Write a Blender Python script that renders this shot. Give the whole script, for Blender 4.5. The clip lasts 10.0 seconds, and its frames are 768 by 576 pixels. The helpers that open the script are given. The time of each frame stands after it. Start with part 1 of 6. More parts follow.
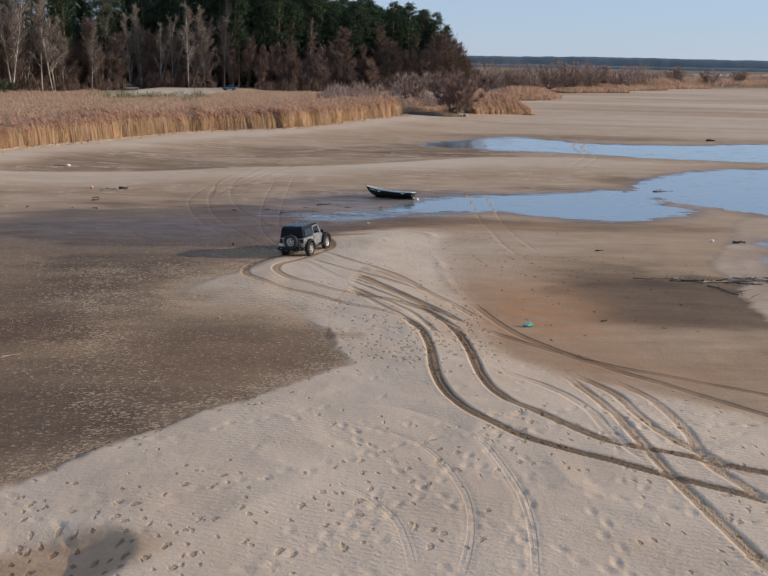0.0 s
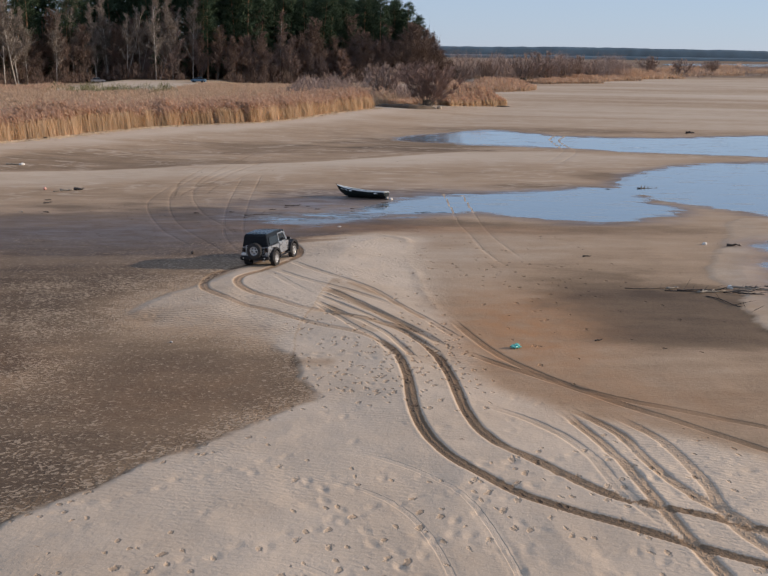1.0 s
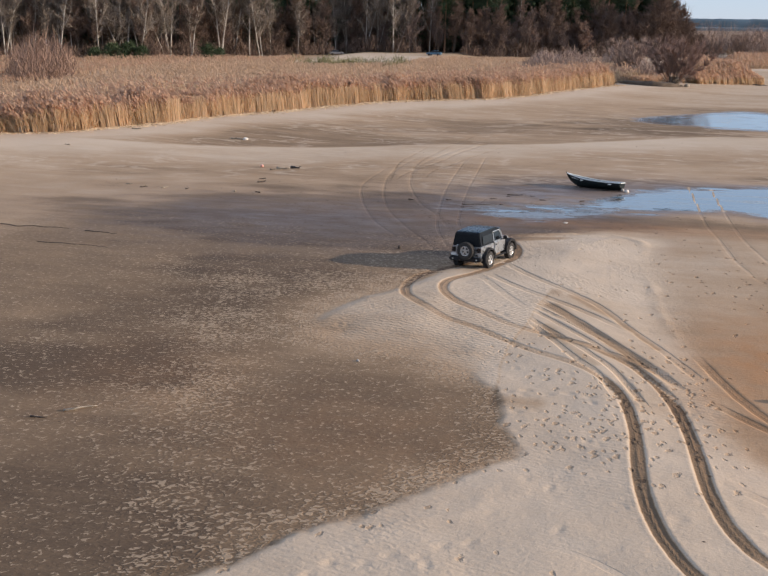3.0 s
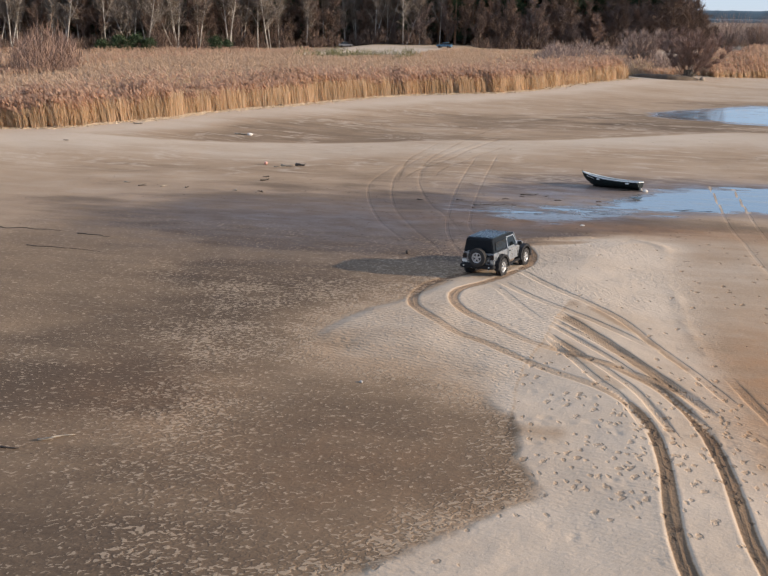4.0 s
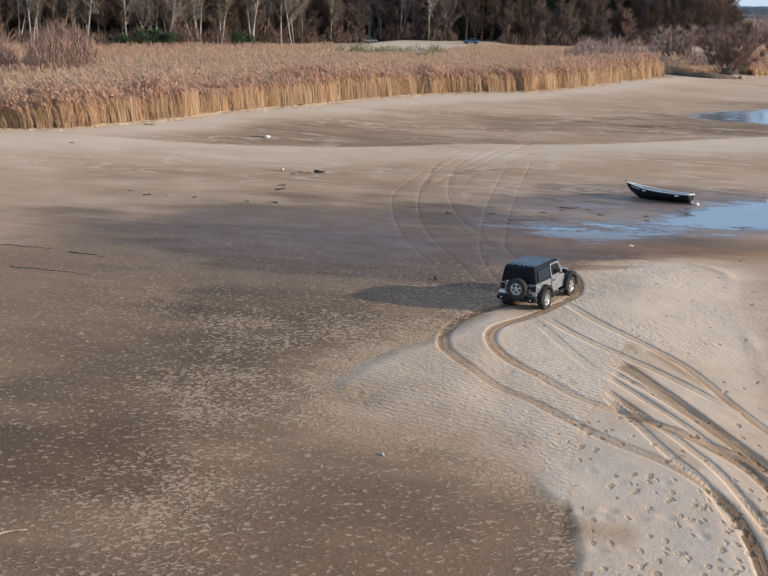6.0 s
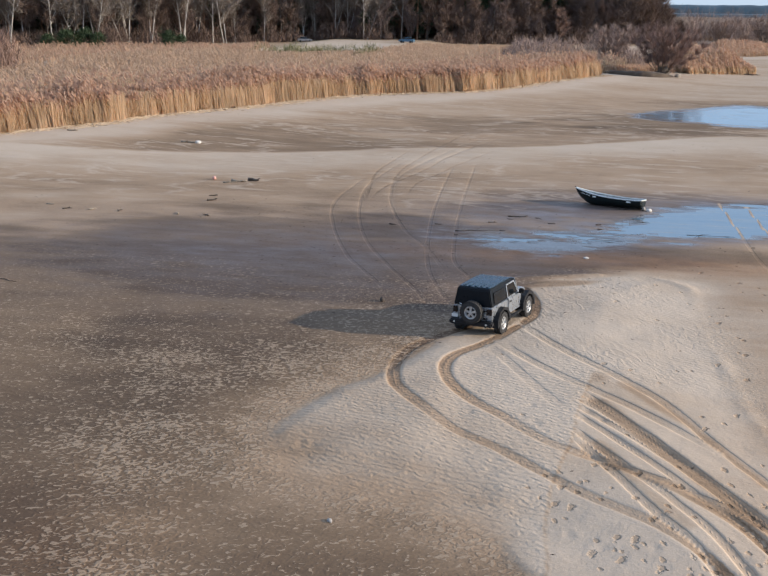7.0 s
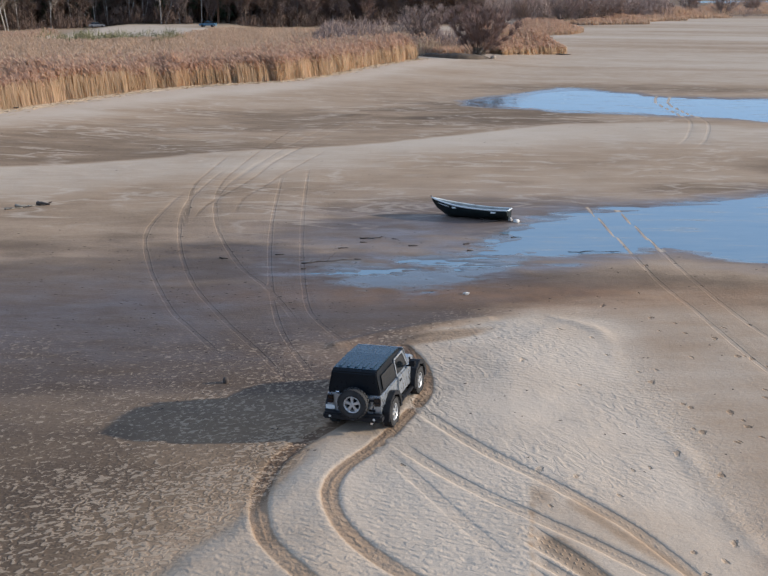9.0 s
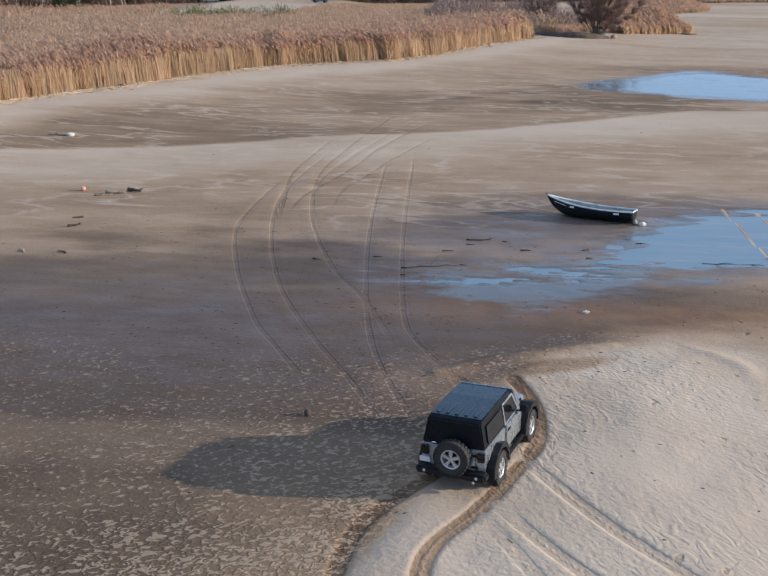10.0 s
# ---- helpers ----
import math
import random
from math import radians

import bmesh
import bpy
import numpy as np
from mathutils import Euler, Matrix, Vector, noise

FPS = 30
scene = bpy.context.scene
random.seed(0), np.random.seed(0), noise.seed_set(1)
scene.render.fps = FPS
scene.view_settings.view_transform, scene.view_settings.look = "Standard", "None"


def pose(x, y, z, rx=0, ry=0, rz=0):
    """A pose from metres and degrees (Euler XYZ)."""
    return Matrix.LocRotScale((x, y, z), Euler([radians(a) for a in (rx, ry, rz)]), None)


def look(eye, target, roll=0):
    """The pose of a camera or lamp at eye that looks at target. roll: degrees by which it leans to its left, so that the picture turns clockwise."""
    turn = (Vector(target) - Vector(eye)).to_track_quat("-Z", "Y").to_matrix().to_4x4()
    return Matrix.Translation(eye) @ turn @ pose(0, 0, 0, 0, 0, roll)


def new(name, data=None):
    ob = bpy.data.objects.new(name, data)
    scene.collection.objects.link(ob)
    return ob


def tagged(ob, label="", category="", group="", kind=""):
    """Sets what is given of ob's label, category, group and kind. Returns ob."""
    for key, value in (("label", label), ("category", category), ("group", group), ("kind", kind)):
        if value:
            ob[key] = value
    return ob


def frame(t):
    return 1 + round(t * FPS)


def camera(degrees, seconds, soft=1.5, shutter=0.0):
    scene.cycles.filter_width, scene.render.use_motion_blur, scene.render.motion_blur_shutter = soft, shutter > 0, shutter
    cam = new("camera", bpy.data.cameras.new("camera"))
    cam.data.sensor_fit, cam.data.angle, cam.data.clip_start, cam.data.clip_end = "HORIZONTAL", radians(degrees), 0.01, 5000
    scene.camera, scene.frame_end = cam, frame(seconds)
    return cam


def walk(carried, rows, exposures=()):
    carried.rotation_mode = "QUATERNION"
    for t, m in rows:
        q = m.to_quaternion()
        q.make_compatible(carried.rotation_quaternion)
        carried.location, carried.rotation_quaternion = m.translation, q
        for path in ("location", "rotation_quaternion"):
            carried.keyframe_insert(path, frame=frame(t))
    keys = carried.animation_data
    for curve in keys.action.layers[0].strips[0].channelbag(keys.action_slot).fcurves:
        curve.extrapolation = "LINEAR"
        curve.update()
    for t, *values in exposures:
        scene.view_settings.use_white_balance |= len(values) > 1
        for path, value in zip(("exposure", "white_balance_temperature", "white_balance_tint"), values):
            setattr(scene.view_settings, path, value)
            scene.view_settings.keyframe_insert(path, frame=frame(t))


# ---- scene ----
cam = camera(42.5, 10.0)
METRES, EYE, TILT, LEAN, TURN = 35.8, 10.92, 0.0, 0.0, 0.0
ROWS = [
    (0.0, 0.0, 0.0, 0.0, 0.24, -13.02, -1.02),
    (0.5, -0.0004, 0.0628, 0.0015, -1.6, -13.19, -0.88),
    (1.0, 0.003, 0.1219, 0.0024, -1.33, -13.51, -0.83),
    (1.5, 0.0076, 0.1734, 0.0035, 0.67, -13.96, -0.83),
    (2.0, 0.0103, 0.2169, 0.0041, 4.96, -14.48, -0.85),
    (2.5, 0.0096, 0.2562, 0.0035, 9.35, -14.9, -0.85),
    (3.0, 0.0059, 0.2939, 0.0033, 12.15, -15.21, -0.87),
    (4.5, -0.0152, 0.4051, 0.0033, 13.23, -15.82, -0.94),
    (5.0, -0.0244, 0.4422, 0.0034, 14.31, -15.88, -0.98),
    (6.5, -0.0553, 0.5598, 0.0022, 13.69, -16.01, -1.0),
    (7.0, -0.0697, 0.6092, 0.0021, 10.42, -15.96, -0.94),
    (7.5, -0.0873, 0.6655, 0.0021, 7.93, -15.98, -0.89),
    (8.0, -0.1069, 0.7287, 0.0023, 5.55, -16.17, -0.76),
    (8.5, -0.1249, 0.7965, 0.0023, 2.27, -16.45, -0.65),
    (9.0, -0.136, 0.8641, 0.0035, -0.85, -16.84, -0.45),
    (9.5, -0.1395, 0.9267, 0.0034, -0.18, -17.42, -0.36),
    (10.0, -0.1384, 0.9811, 0.0021, 5.51, -18.19, -0.55),
]
walk(cam, [(t, pose(0, 0, EYE, TILT, LEAN, TURN) @ pose(METRES * x, METRES * y, METRES * z, 90 + pitch, roll, yaw)) for t, x, y, z, yaw, pitch, roll in ROWS],
     exposures=[(0.0, 0.33, 6660, 13.5), (1.25, 0.32, 6800, 15), (2.5, 0.52, 6900, 15), (4.5, 0.70, 6800, 12), (7.5, 0.65, 6200, 10), (9.0, 0.58, 6010, 9), (10.0, 0.57, 6110, 10)])

# ---- sky and sun: low sun from the right, slightly ahead ----
SUN_ELEVATION, SUN_AZIMUTH = radians(15.5), radians(4.0)   # azimuth from +x towards +y
world = bpy.data.worlds.new("world")
scene.world = world
world.use_nodes = True
sky = world.node_tree.nodes.new("ShaderNodeTexSky")
sky.sky_type = "NISHITA"
sky.sun_disc = False
sky.sun_elevation = SUN_ELEVATION
sky.sun_rotation = radians(90) - SUN_AZIMUTH
sky.air_density, sky.dust_density, sky.ozone_density = 1.0, 0.0, 6.0
background = world.node_tree.nodes["Background"]
background.inputs["Strength"].default_value = 0.13
haze = world.node_tree.nodes.new("ShaderNodeMix")            # thin even veil of high cloud
haze.data_type = "RGBA"
haze.inputs[0].default_value = 0.75
haze.inputs[7].default_value = (2.58, 3.28, 4.38, 1)
world.node_tree.links.new(sky.outputs["Color"], haze.inputs[6])
world.node_tree.links.new(haze.outputs[2], background.inputs["Color"])

sun_data = bpy.data.lights.new("sun", "SUN")
sun_data.energy, sun_data.angle, sun_data.color = 3.6, radians(0.6), (1.0, 0.87, 0.705)
sun = new("sun", sun_data)
to_sun = Vector((math.cos(SUN_ELEVATION) * math.cos(SUN_AZIMUTH), math.cos(SUN_ELEVATION) * math.sin(SUN_AZIMUTH), math.sin(SUN_ELEVATION)))
sun.matrix_world = look(to_sun * 100, (0, 0, 0))


# ---- material helpers ----
def fresh_material(name, rough=0.8, metal=0.0, base=(0.5, 0.5, 0.5)):
    m = bpy.data.materials.new(name)
    m.use_nodes = True
    nt = m.node_tree
    b = nt.nodes["Principled BSDF"]
    b.inputs["Roughness"].default_value = rough
    b.inputs["Metallic"].default_value = metal
    b.inputs["Base Color"].default_value = (*base, 1)
    return m, nt, b


def plug(nt, socket, value):
    if isinstance(value, bpy.types.NodeSocket):
        nt.links.new(value, socket)
    elif isinstance(value, (tuple, list)):
        socket.default_value = (*value, 1) if len(value) == 3 and socket.type == "RGBA" else value
    else:
        socket.default_value = value


def arith(nt, op, a, b=0.0, clamp=False):
    n = nt.nodes.new("ShaderNodeMath")
    n.operation, n.use_clamp = op, clamp
    plug(nt, n.inputs[0], a)
    plug(nt, n.inputs[1], b)
    return n.outputs[0]


def blend(nt, fac, a, b, kind="MIX"):
    n = nt.nodes.new("ShaderNodeMix")
    n.data_type, n.blend_type, n.clamp_factor = "RGBA", kind, True
    plug(nt, n.inputs[0], fac)
    plug(nt, n.inputs[6], a)
    plug(nt, n.inputs[7], b)
    return n.outputs[2]


def ramp(nt, fac, stops):
    n = nt.nodes.new("ShaderNodeValToRGB")
    e = n.color_ramp.elements
    while len(e) < len(stops):
        e.new(0.5)
    for el, (p, c) in zip(e, stops):
        el.position = p
        el.color = (c, c, c, 1) if isinstance(c, (int, float)) else (*c, 1)
    plug(nt, n.inputs[0], fac)
    return n.outputs[0]


def place_of(nt, scale=(1, 1, 1), turn=0.0, shift=(0, 0, 0)):
    g = nt.nodes.new("ShaderNodeNewGeometry")
    v = nt.nodes.new("ShaderNodeMapping")
    v.inputs["Scale"].default_value = scale
    v.inputs["Rotation"].default_value = (0, 0, radians(turn))
    v.inputs["Location"].default_value = shift
    nt.links.new(g.outputs["Position"], v.inputs["Vector"])
    return v.outputs[0]


def grained(nt, turn, length, width, shift=(0, 0, 0)):
    """Place along and across a grain that runs at the given turn."""
    g = nt.nodes.new("ShaderNodeNewGeometry")
    v = nt.nodes.new("ShaderNodeMapping")
    v.vector_type = "TEXTURE"
    v.inputs["Location"].default_value = shift
    v.inputs["Rotation"].default_value = (0, 0, radians(turn))
    v.inputs["Scale"].default_value = (length, width, 1.0)
    nt.links.new(g.outputs["Position"], v.inputs["Vector"])
    return v.outputs[0]


def noise_of(nt, vec, scale, detail=4.0, rough=0.55, warp=0.0):
    n = nt.nodes.new("ShaderNodeTexNoise")
    n.inputs["Scale"].default_value, n.inputs["Detail"].default_value = scale, detail
    n.inputs["Roughness"].default_value, n.inputs["Distortion"].default_value = rough, warp
    nt.links.new(vec, n.inputs["Vector"])
    return n.outputs["Fac"]


def ripples_of(nt, turn, length, bend, detail, bend_scale):
    """Wavy crests whose lines run across the given turn, length apart."""
    n = nt.nodes.new("ShaderNodeTexWave")
    n.wave_type, n.bands_direction, n.wave_profile = "BANDS", "X", "SIN"
    n.inputs["Scale"].default_value = 2 * math.pi / 20 / length
    n.inputs["Distortion"].default_value, n.inputs["Detail"].default_value = bend, detail
    n.inputs["Detail Scale"].default_value = bend_scale
    nt.links.new(grained(nt, turn, 1.0, 1.0), n.inputs["Vector"])
    return n.outputs["Fac"]


def field(nt, name):
    n = nt.nodes.new("ShaderNodeAttribute")
    n.attribute_name = name
    return n.outputs["Fac"]


def bumped(nt, height, strength, distance, under=None):
    n = nt.nodes.new("ShaderNodeBump")
    n.inputs["Strength"].default_value, n.inputs["Distance"].default_value = strength, distance
    nt.links.new(height, n.inputs["Height"])
    if under is not None:
        nt.links.new(under, n.inputs["Normal"])
    return n.outputs[0]


def island_random(nt):
    return nt.nodes.new("ShaderNodeNewGeometry").outputs["Random Per Island"]


def plain(name, base, rough=0.7, metal=0.0, vary=0.15, scale=3.0, bump=0.0, spec=None):
    """A surface of one base colour with blotches and a fine grain."""
    m, nt, b = fresh_material(name, rough, metal, base)
    n = noise_of(nt, place_of(nt), scale, 6)
    dark, light = tuple(c * (1 - vary) for c in base), tuple(min(1, c * (1 + vary)) for c in base)
    plug(nt, b.inputs["Base Color"], ramp(nt, n, [(0.3, dark), (0.7, light)]))
    plug(nt, b.inputs["Roughness"], ramp(nt, noise_of(nt, place_of(nt), scale * 4, 3), [(0.3, max(0.02, rough - 0.1)), (0.7, min(1, rough + 0.1))]))
    if bump:
        plug(nt, b.inputs["Normal"], bumped(nt, noise_of(nt, place_of(nt), scale * 12, 3), 0.5, bump))
    if spec is not None:
        b.inputs["Specular IOR Level"].default_value = spec
    return m


def island_coloured(name, low, high, rough=0.85, through_light=0.0):
    """Plants: every blade or twig takes a tone of its own between low and high."""
    m, nt, b = fresh_material(name, rough)
    c = ramp(nt, island_random(nt), [(0.0, low), (1.0, high)])
    big = noise_of(nt, place_of(nt), 0.25, 3)
    c = blend(nt, ramp(nt, big, [(0.35, 0.0), (0.7, 0.55)]), c, tuple((a + d) * 0.35 for a, d in zip(low, high)))
    plug(nt, b.inputs["Base Color"], c)
    b.inputs["Specular IOR Level"].default_value = 0.2
    if through_light:
        t = nt.nodes.new("ShaderNodeBsdfTranslucent")
        plug(nt, t.inputs["Color"], c)
        s = nt.nodes.new("ShaderNodeMixShader")
        s.inputs[0].default_value = through_light
        nt.links.new(b.outputs[0], s.inputs[1])
        nt.links.new(t.outputs[0], s.inputs[2])
        nt.links.new(s.outputs[0], nt.nodes["Material Output"].inputs["Surface"])
    return m


# ---- mesh helpers ----
def thing(name, label, category, m=None, group="", kind=""):
    ob = tagged(new(name), label, category, group, kind)
    ob.empty_display_size = 0.2
    ob.matrix_basis = m or Matrix()
    return ob


def mesh_of(name, verts, faces, mats=(), smooth=False, slots=None):
    me = bpy.data.meshes.new(name)
    me.from_pydata(verts, [], faces)
    for mt in mats:
        me.materials.append(mt)
    if slots is not None:
        me.polygons.foreach_set("material_index", np.asarray(slots, dtype=np.int32))
    if smooth:
        me.shade_smooth()
    me.update()
    return me


def array_mesh(name, co, quads, mats, smooth=False, slots=None):
    """A mesh from numpy arrays: co (n, 3), quads (m, 3 or 4)."""
    me = bpy.data.meshes.new(name)
    k = quads.shape[1]
    me.vertices.add(len(co))
    me.vertices.foreach_set("co", np.asarray(co, dtype=np.float32).ravel())
    me.loops.add(quads.size)
    me.loops.foreach_set("vertex_index", np.asarray(quads, dtype=np.int32).ravel())
    me.polygons.add(len(quads))
    me.polygons.foreach_set("loop_start", np.arange(0, quads.size, k, dtype=np.int32))
    for mt in mats:
        me.materials.append(mt)
    if slots is not None:
        me.polygons.foreach_set("material_index", np.asarray(slots, dtype=np.int32))
    me.polygons.foreach_set("use_smooth", np.full(len(quads), smooth))
    me.update()
    me.validate()
    return me


def part(name, bm, material, parent, label="", smooth=False, m=None):
    """Links a bmesh as one mesh object under a thing or a part."""
    me = bpy.data.meshes.new(name)
    bm.to_mesh(me)
    bm.free()
    me.materials.append(material)
    if smooth:
        me.shade_smooth()
    ob = new(name, me)
    ob.parent = parent
    if m is not None:
        ob.matrix_basis = m
    if label:
        tagged(ob, label)
    return ob


def mesh_part(name, me, parent, label=""):
    ob = new(name, me)
    ob.parent = parent
    if label:
        tagged(ob, label)
    return ob


def spline(points, per=6, closed=False):
    """Catmull-Rom through the points, as an (n, 2) array."""
    p = np.asarray(points, dtype=float)
    n = len(p)
    out = []
    for i in range(n if closed else n - 1):
        if closed:
            a, b, c, d = p[i - 1], p[i], p[(i + 1) % n], p[(i + 2) % n]
        else:
            a, b, c, d = p[max(i - 1, 0)], p[i], p[i + 1], p[min(i + 2, n - 1)]
        for s in np.arange(per) / per:
            out.append(0.5 * (2 * b + (c - a) * s + (2 * a - 5 * b + 4 * c - d) * s * s + (3 * b - a - 3 * c + d) * s ** 3))
    if not closed:
        out.append(p[-1])
    return np.array(out)


def line_distance(line, x, y):
    best = np.full(x.shape, 1e9)
    for (ax, ay), (bx, by) in zip(line[:-1], line[1:]):
        dx, dy = bx - ax, by - ay
        s = np.clip(((x - ax) * dx + (y - ay) * dy) / (dx * dx + dy * dy + 1e-12), 0, 1)
        best = np.minimum(best, (x - ax - s * dx) ** 2 + (y - ay - s * dy) ** 2)
    return np.sqrt(best)


def signed_distance(loop, x, y):
    """Negative inside the closed loop."""
    d = line_distance(np.vstack([loop, loop[:1]]), x, y)
    inside = np.zeros(x.shape, dtype=bool)
    for (ax, ay), (bx, by) in zip(loop, np.roll(loop, -1, axis=0)):
        if ay != by:
            inside ^= ((ay > y) != (by > y)) & (x < (bx - ax) * (y - ay) / (by - ay) + ax)
    return np.where(inside, -d, d)


def value_noise(x, y, seed=0):
    xi, yi = np.floor(x).astype(np.int64), np.floor(y).astype(np.int64)
    fx, fy = x - xi, y - yi
    fx, fy = fx * fx * (3 - 2 * fx), fy * fy * (3 - 2 * fy)

    def grid(i, j):
        h = (i * 374761393 + j * 668265263 + seed * 974634777) & 0xFFFFFFFF
        h = ((h ^ (h >> 13)) * 1274126177) & 0xFFFFFFFF
        return ((h ^ (h >> 16)) & 0xFFFF) / 65535.0
    return (grid(xi, yi) * (1 - fx) + grid(xi + 1, yi) * fx) * (1 - fy) + (grid(xi, yi + 1) * (1 - fx) + grid(xi + 1, yi + 1) * fx) * fy


def layered(x, y, seed=0, octaves=4):
    return sum(value_noise(x * 2 ** k, y * 2 ** k, seed + k) * 0.5 ** k for k in range(octaves)) / sum(0.5 ** k for k in range(octaves)) - 0.5


def soft(a, b, v):
    s = np.clip((v - a) / (b - a), 0, 1)
    return s * s * (3 - 2 * s)


# ---- the plan of the ground ----
BAR = spline([(-9.9, 23.4), (-8.0, 26.0), (-5.7, 29.3), (-3.1, 32.2), (-1.5, 34.4), (-1.5, 35.6), (-2.0, 36.5), (-2.0, 37.9), (-2.7, 40.0), (-4.5, 41.5),
              (-6.5, 42.3), (-8.5, 42.9), (-9.8, 45.0), (-8.8, 48.0), (-7.3, 50.8), (-6.2, 54.0), (-4.6, 57.5), (-3.8, 60.5), (-3.4, 62.3), (-0.8, 63.7),
              (1.5, 64.5), (3.4, 63.4), (3.0, 60.0), (2.9, 56.0), (3.0, 52.0), (3.2, 48.0), (3.9, 44.5), (4.2, 41.0), (4.4, 37.2), (5.6, 34.8),
              (7.8, 32.6), (10.2, 31.4), (13.0, 28.5), (18, 24), (20, 8), (-14, 8), (-13, 20)], 5, True)
STREAM = spline([(-8.5, 70.2), (-6.2, 71.0), (-3.4, 71.9), (0.3, 75.0), (2.0, 77.4), (4.6, 79.4), (7.2, 81.6), (12.9, 83.2), (17.5, 85.1), (19.9, 86.8),
                 (21.3, 85.8), (23.5, 90.8), (27.0, 97.1), (34.3, 104.8), (43, 108), (60, 110), (60, 66), (38, 68), (29.1, 74.6), (26.0, 78.4),
                 (24.4, 80.0), (23.4, 83.6), (21.9, 83.0), (21.9, 79.4), (22.9, 75.5), (20.9, 72.8), (18.2, 70.7), (14.6, 70.5), (11.3, 72.0), (7.8, 73.6),
                 (4.1, 72.5), (1.4, 71.1), (-0.9, 68.9), (-4.0, 67.9), (-6.3, 68.3)], 4, True)
CREST = spline([(1.5, 64.0), (3.0, 62.0), (2.7, 58.5), (2.8, 55.5), (3.1, 52.5), (3.2, 49.5), (3.6, 46.5)], 4)
SPUR = spline([(-5.9, 60.9), (-4.4, 62.0), (-2.6, 63.0), (-0.7, 63.6)], 4)
POND = spline([(6.5, 134), (11.8, 139.5), (19.0, 147.0), (24.0, 143.4), (28.1, 139.0), (41.5, 138.0), (55, 143.4), (80, 150), (80, 112), (60, 114), (44.6, 115.9),
               (35.7, 118.3), (27.5, 121.5), (20.5, 125.3), (15.5, 126.6), (10.0, 129.5)], 4, True)
EAST_BAR = spline([(27.1, 71.9), (23.1, 64.3), (20.7, 59.7), (18.6, 54.8), (18.1, 52.1), (18.5, 50.9), (17.6, 47.5), (17.2, 45.2), (17.0, 43.3), (17.1, 41.0), (18.2, 36), (30, 34),
                   (38, 48), (38, 68)], 4, True)
INLET = spline([(24.2, 60.5), (25.2, 62.2), (27.5, 63.2), (34, 64), (36, 57), (30, 49), (22.5, 46.5), (20.8, 48.6), (21.9, 52.8), (23.3, 56.6), (24.2, 57.6), (27, 58.6), (27, 59.2)], 4, True)
REED_FRONT = spline([(-75, 58), (-58, 80), (-52.3, 90.5), (-48.5, 92.3), (-43.4, 100.5), (-41.1, 108.9), (-35.4, 120.3), (-31.4, 130.3), (-27.0, 137.5), (-22.7, 141.6),
                     (-15.6, 147.4), (-10.7, 156.0), (-5.9, 168.4), (3.0, 187.0)], 4)
REED_BED = np.vstack([REED_FRONT, [(9, 205), (16, 235), (-4, 262), (-20, 272), (-38, 268), (-45, 226), (-55, 217), (-66, 217), (-70, 236), (-86, 214), (-80, 140), (-90, 105), (-92, 60)]])
FOREST_EDGE = [(-260, 215), (-200, 225), (-150, 236), (-112, 256), (-98, 282), (-76, 312), (-48, 309), (-21, 327), (5, 346), (30, 362)]
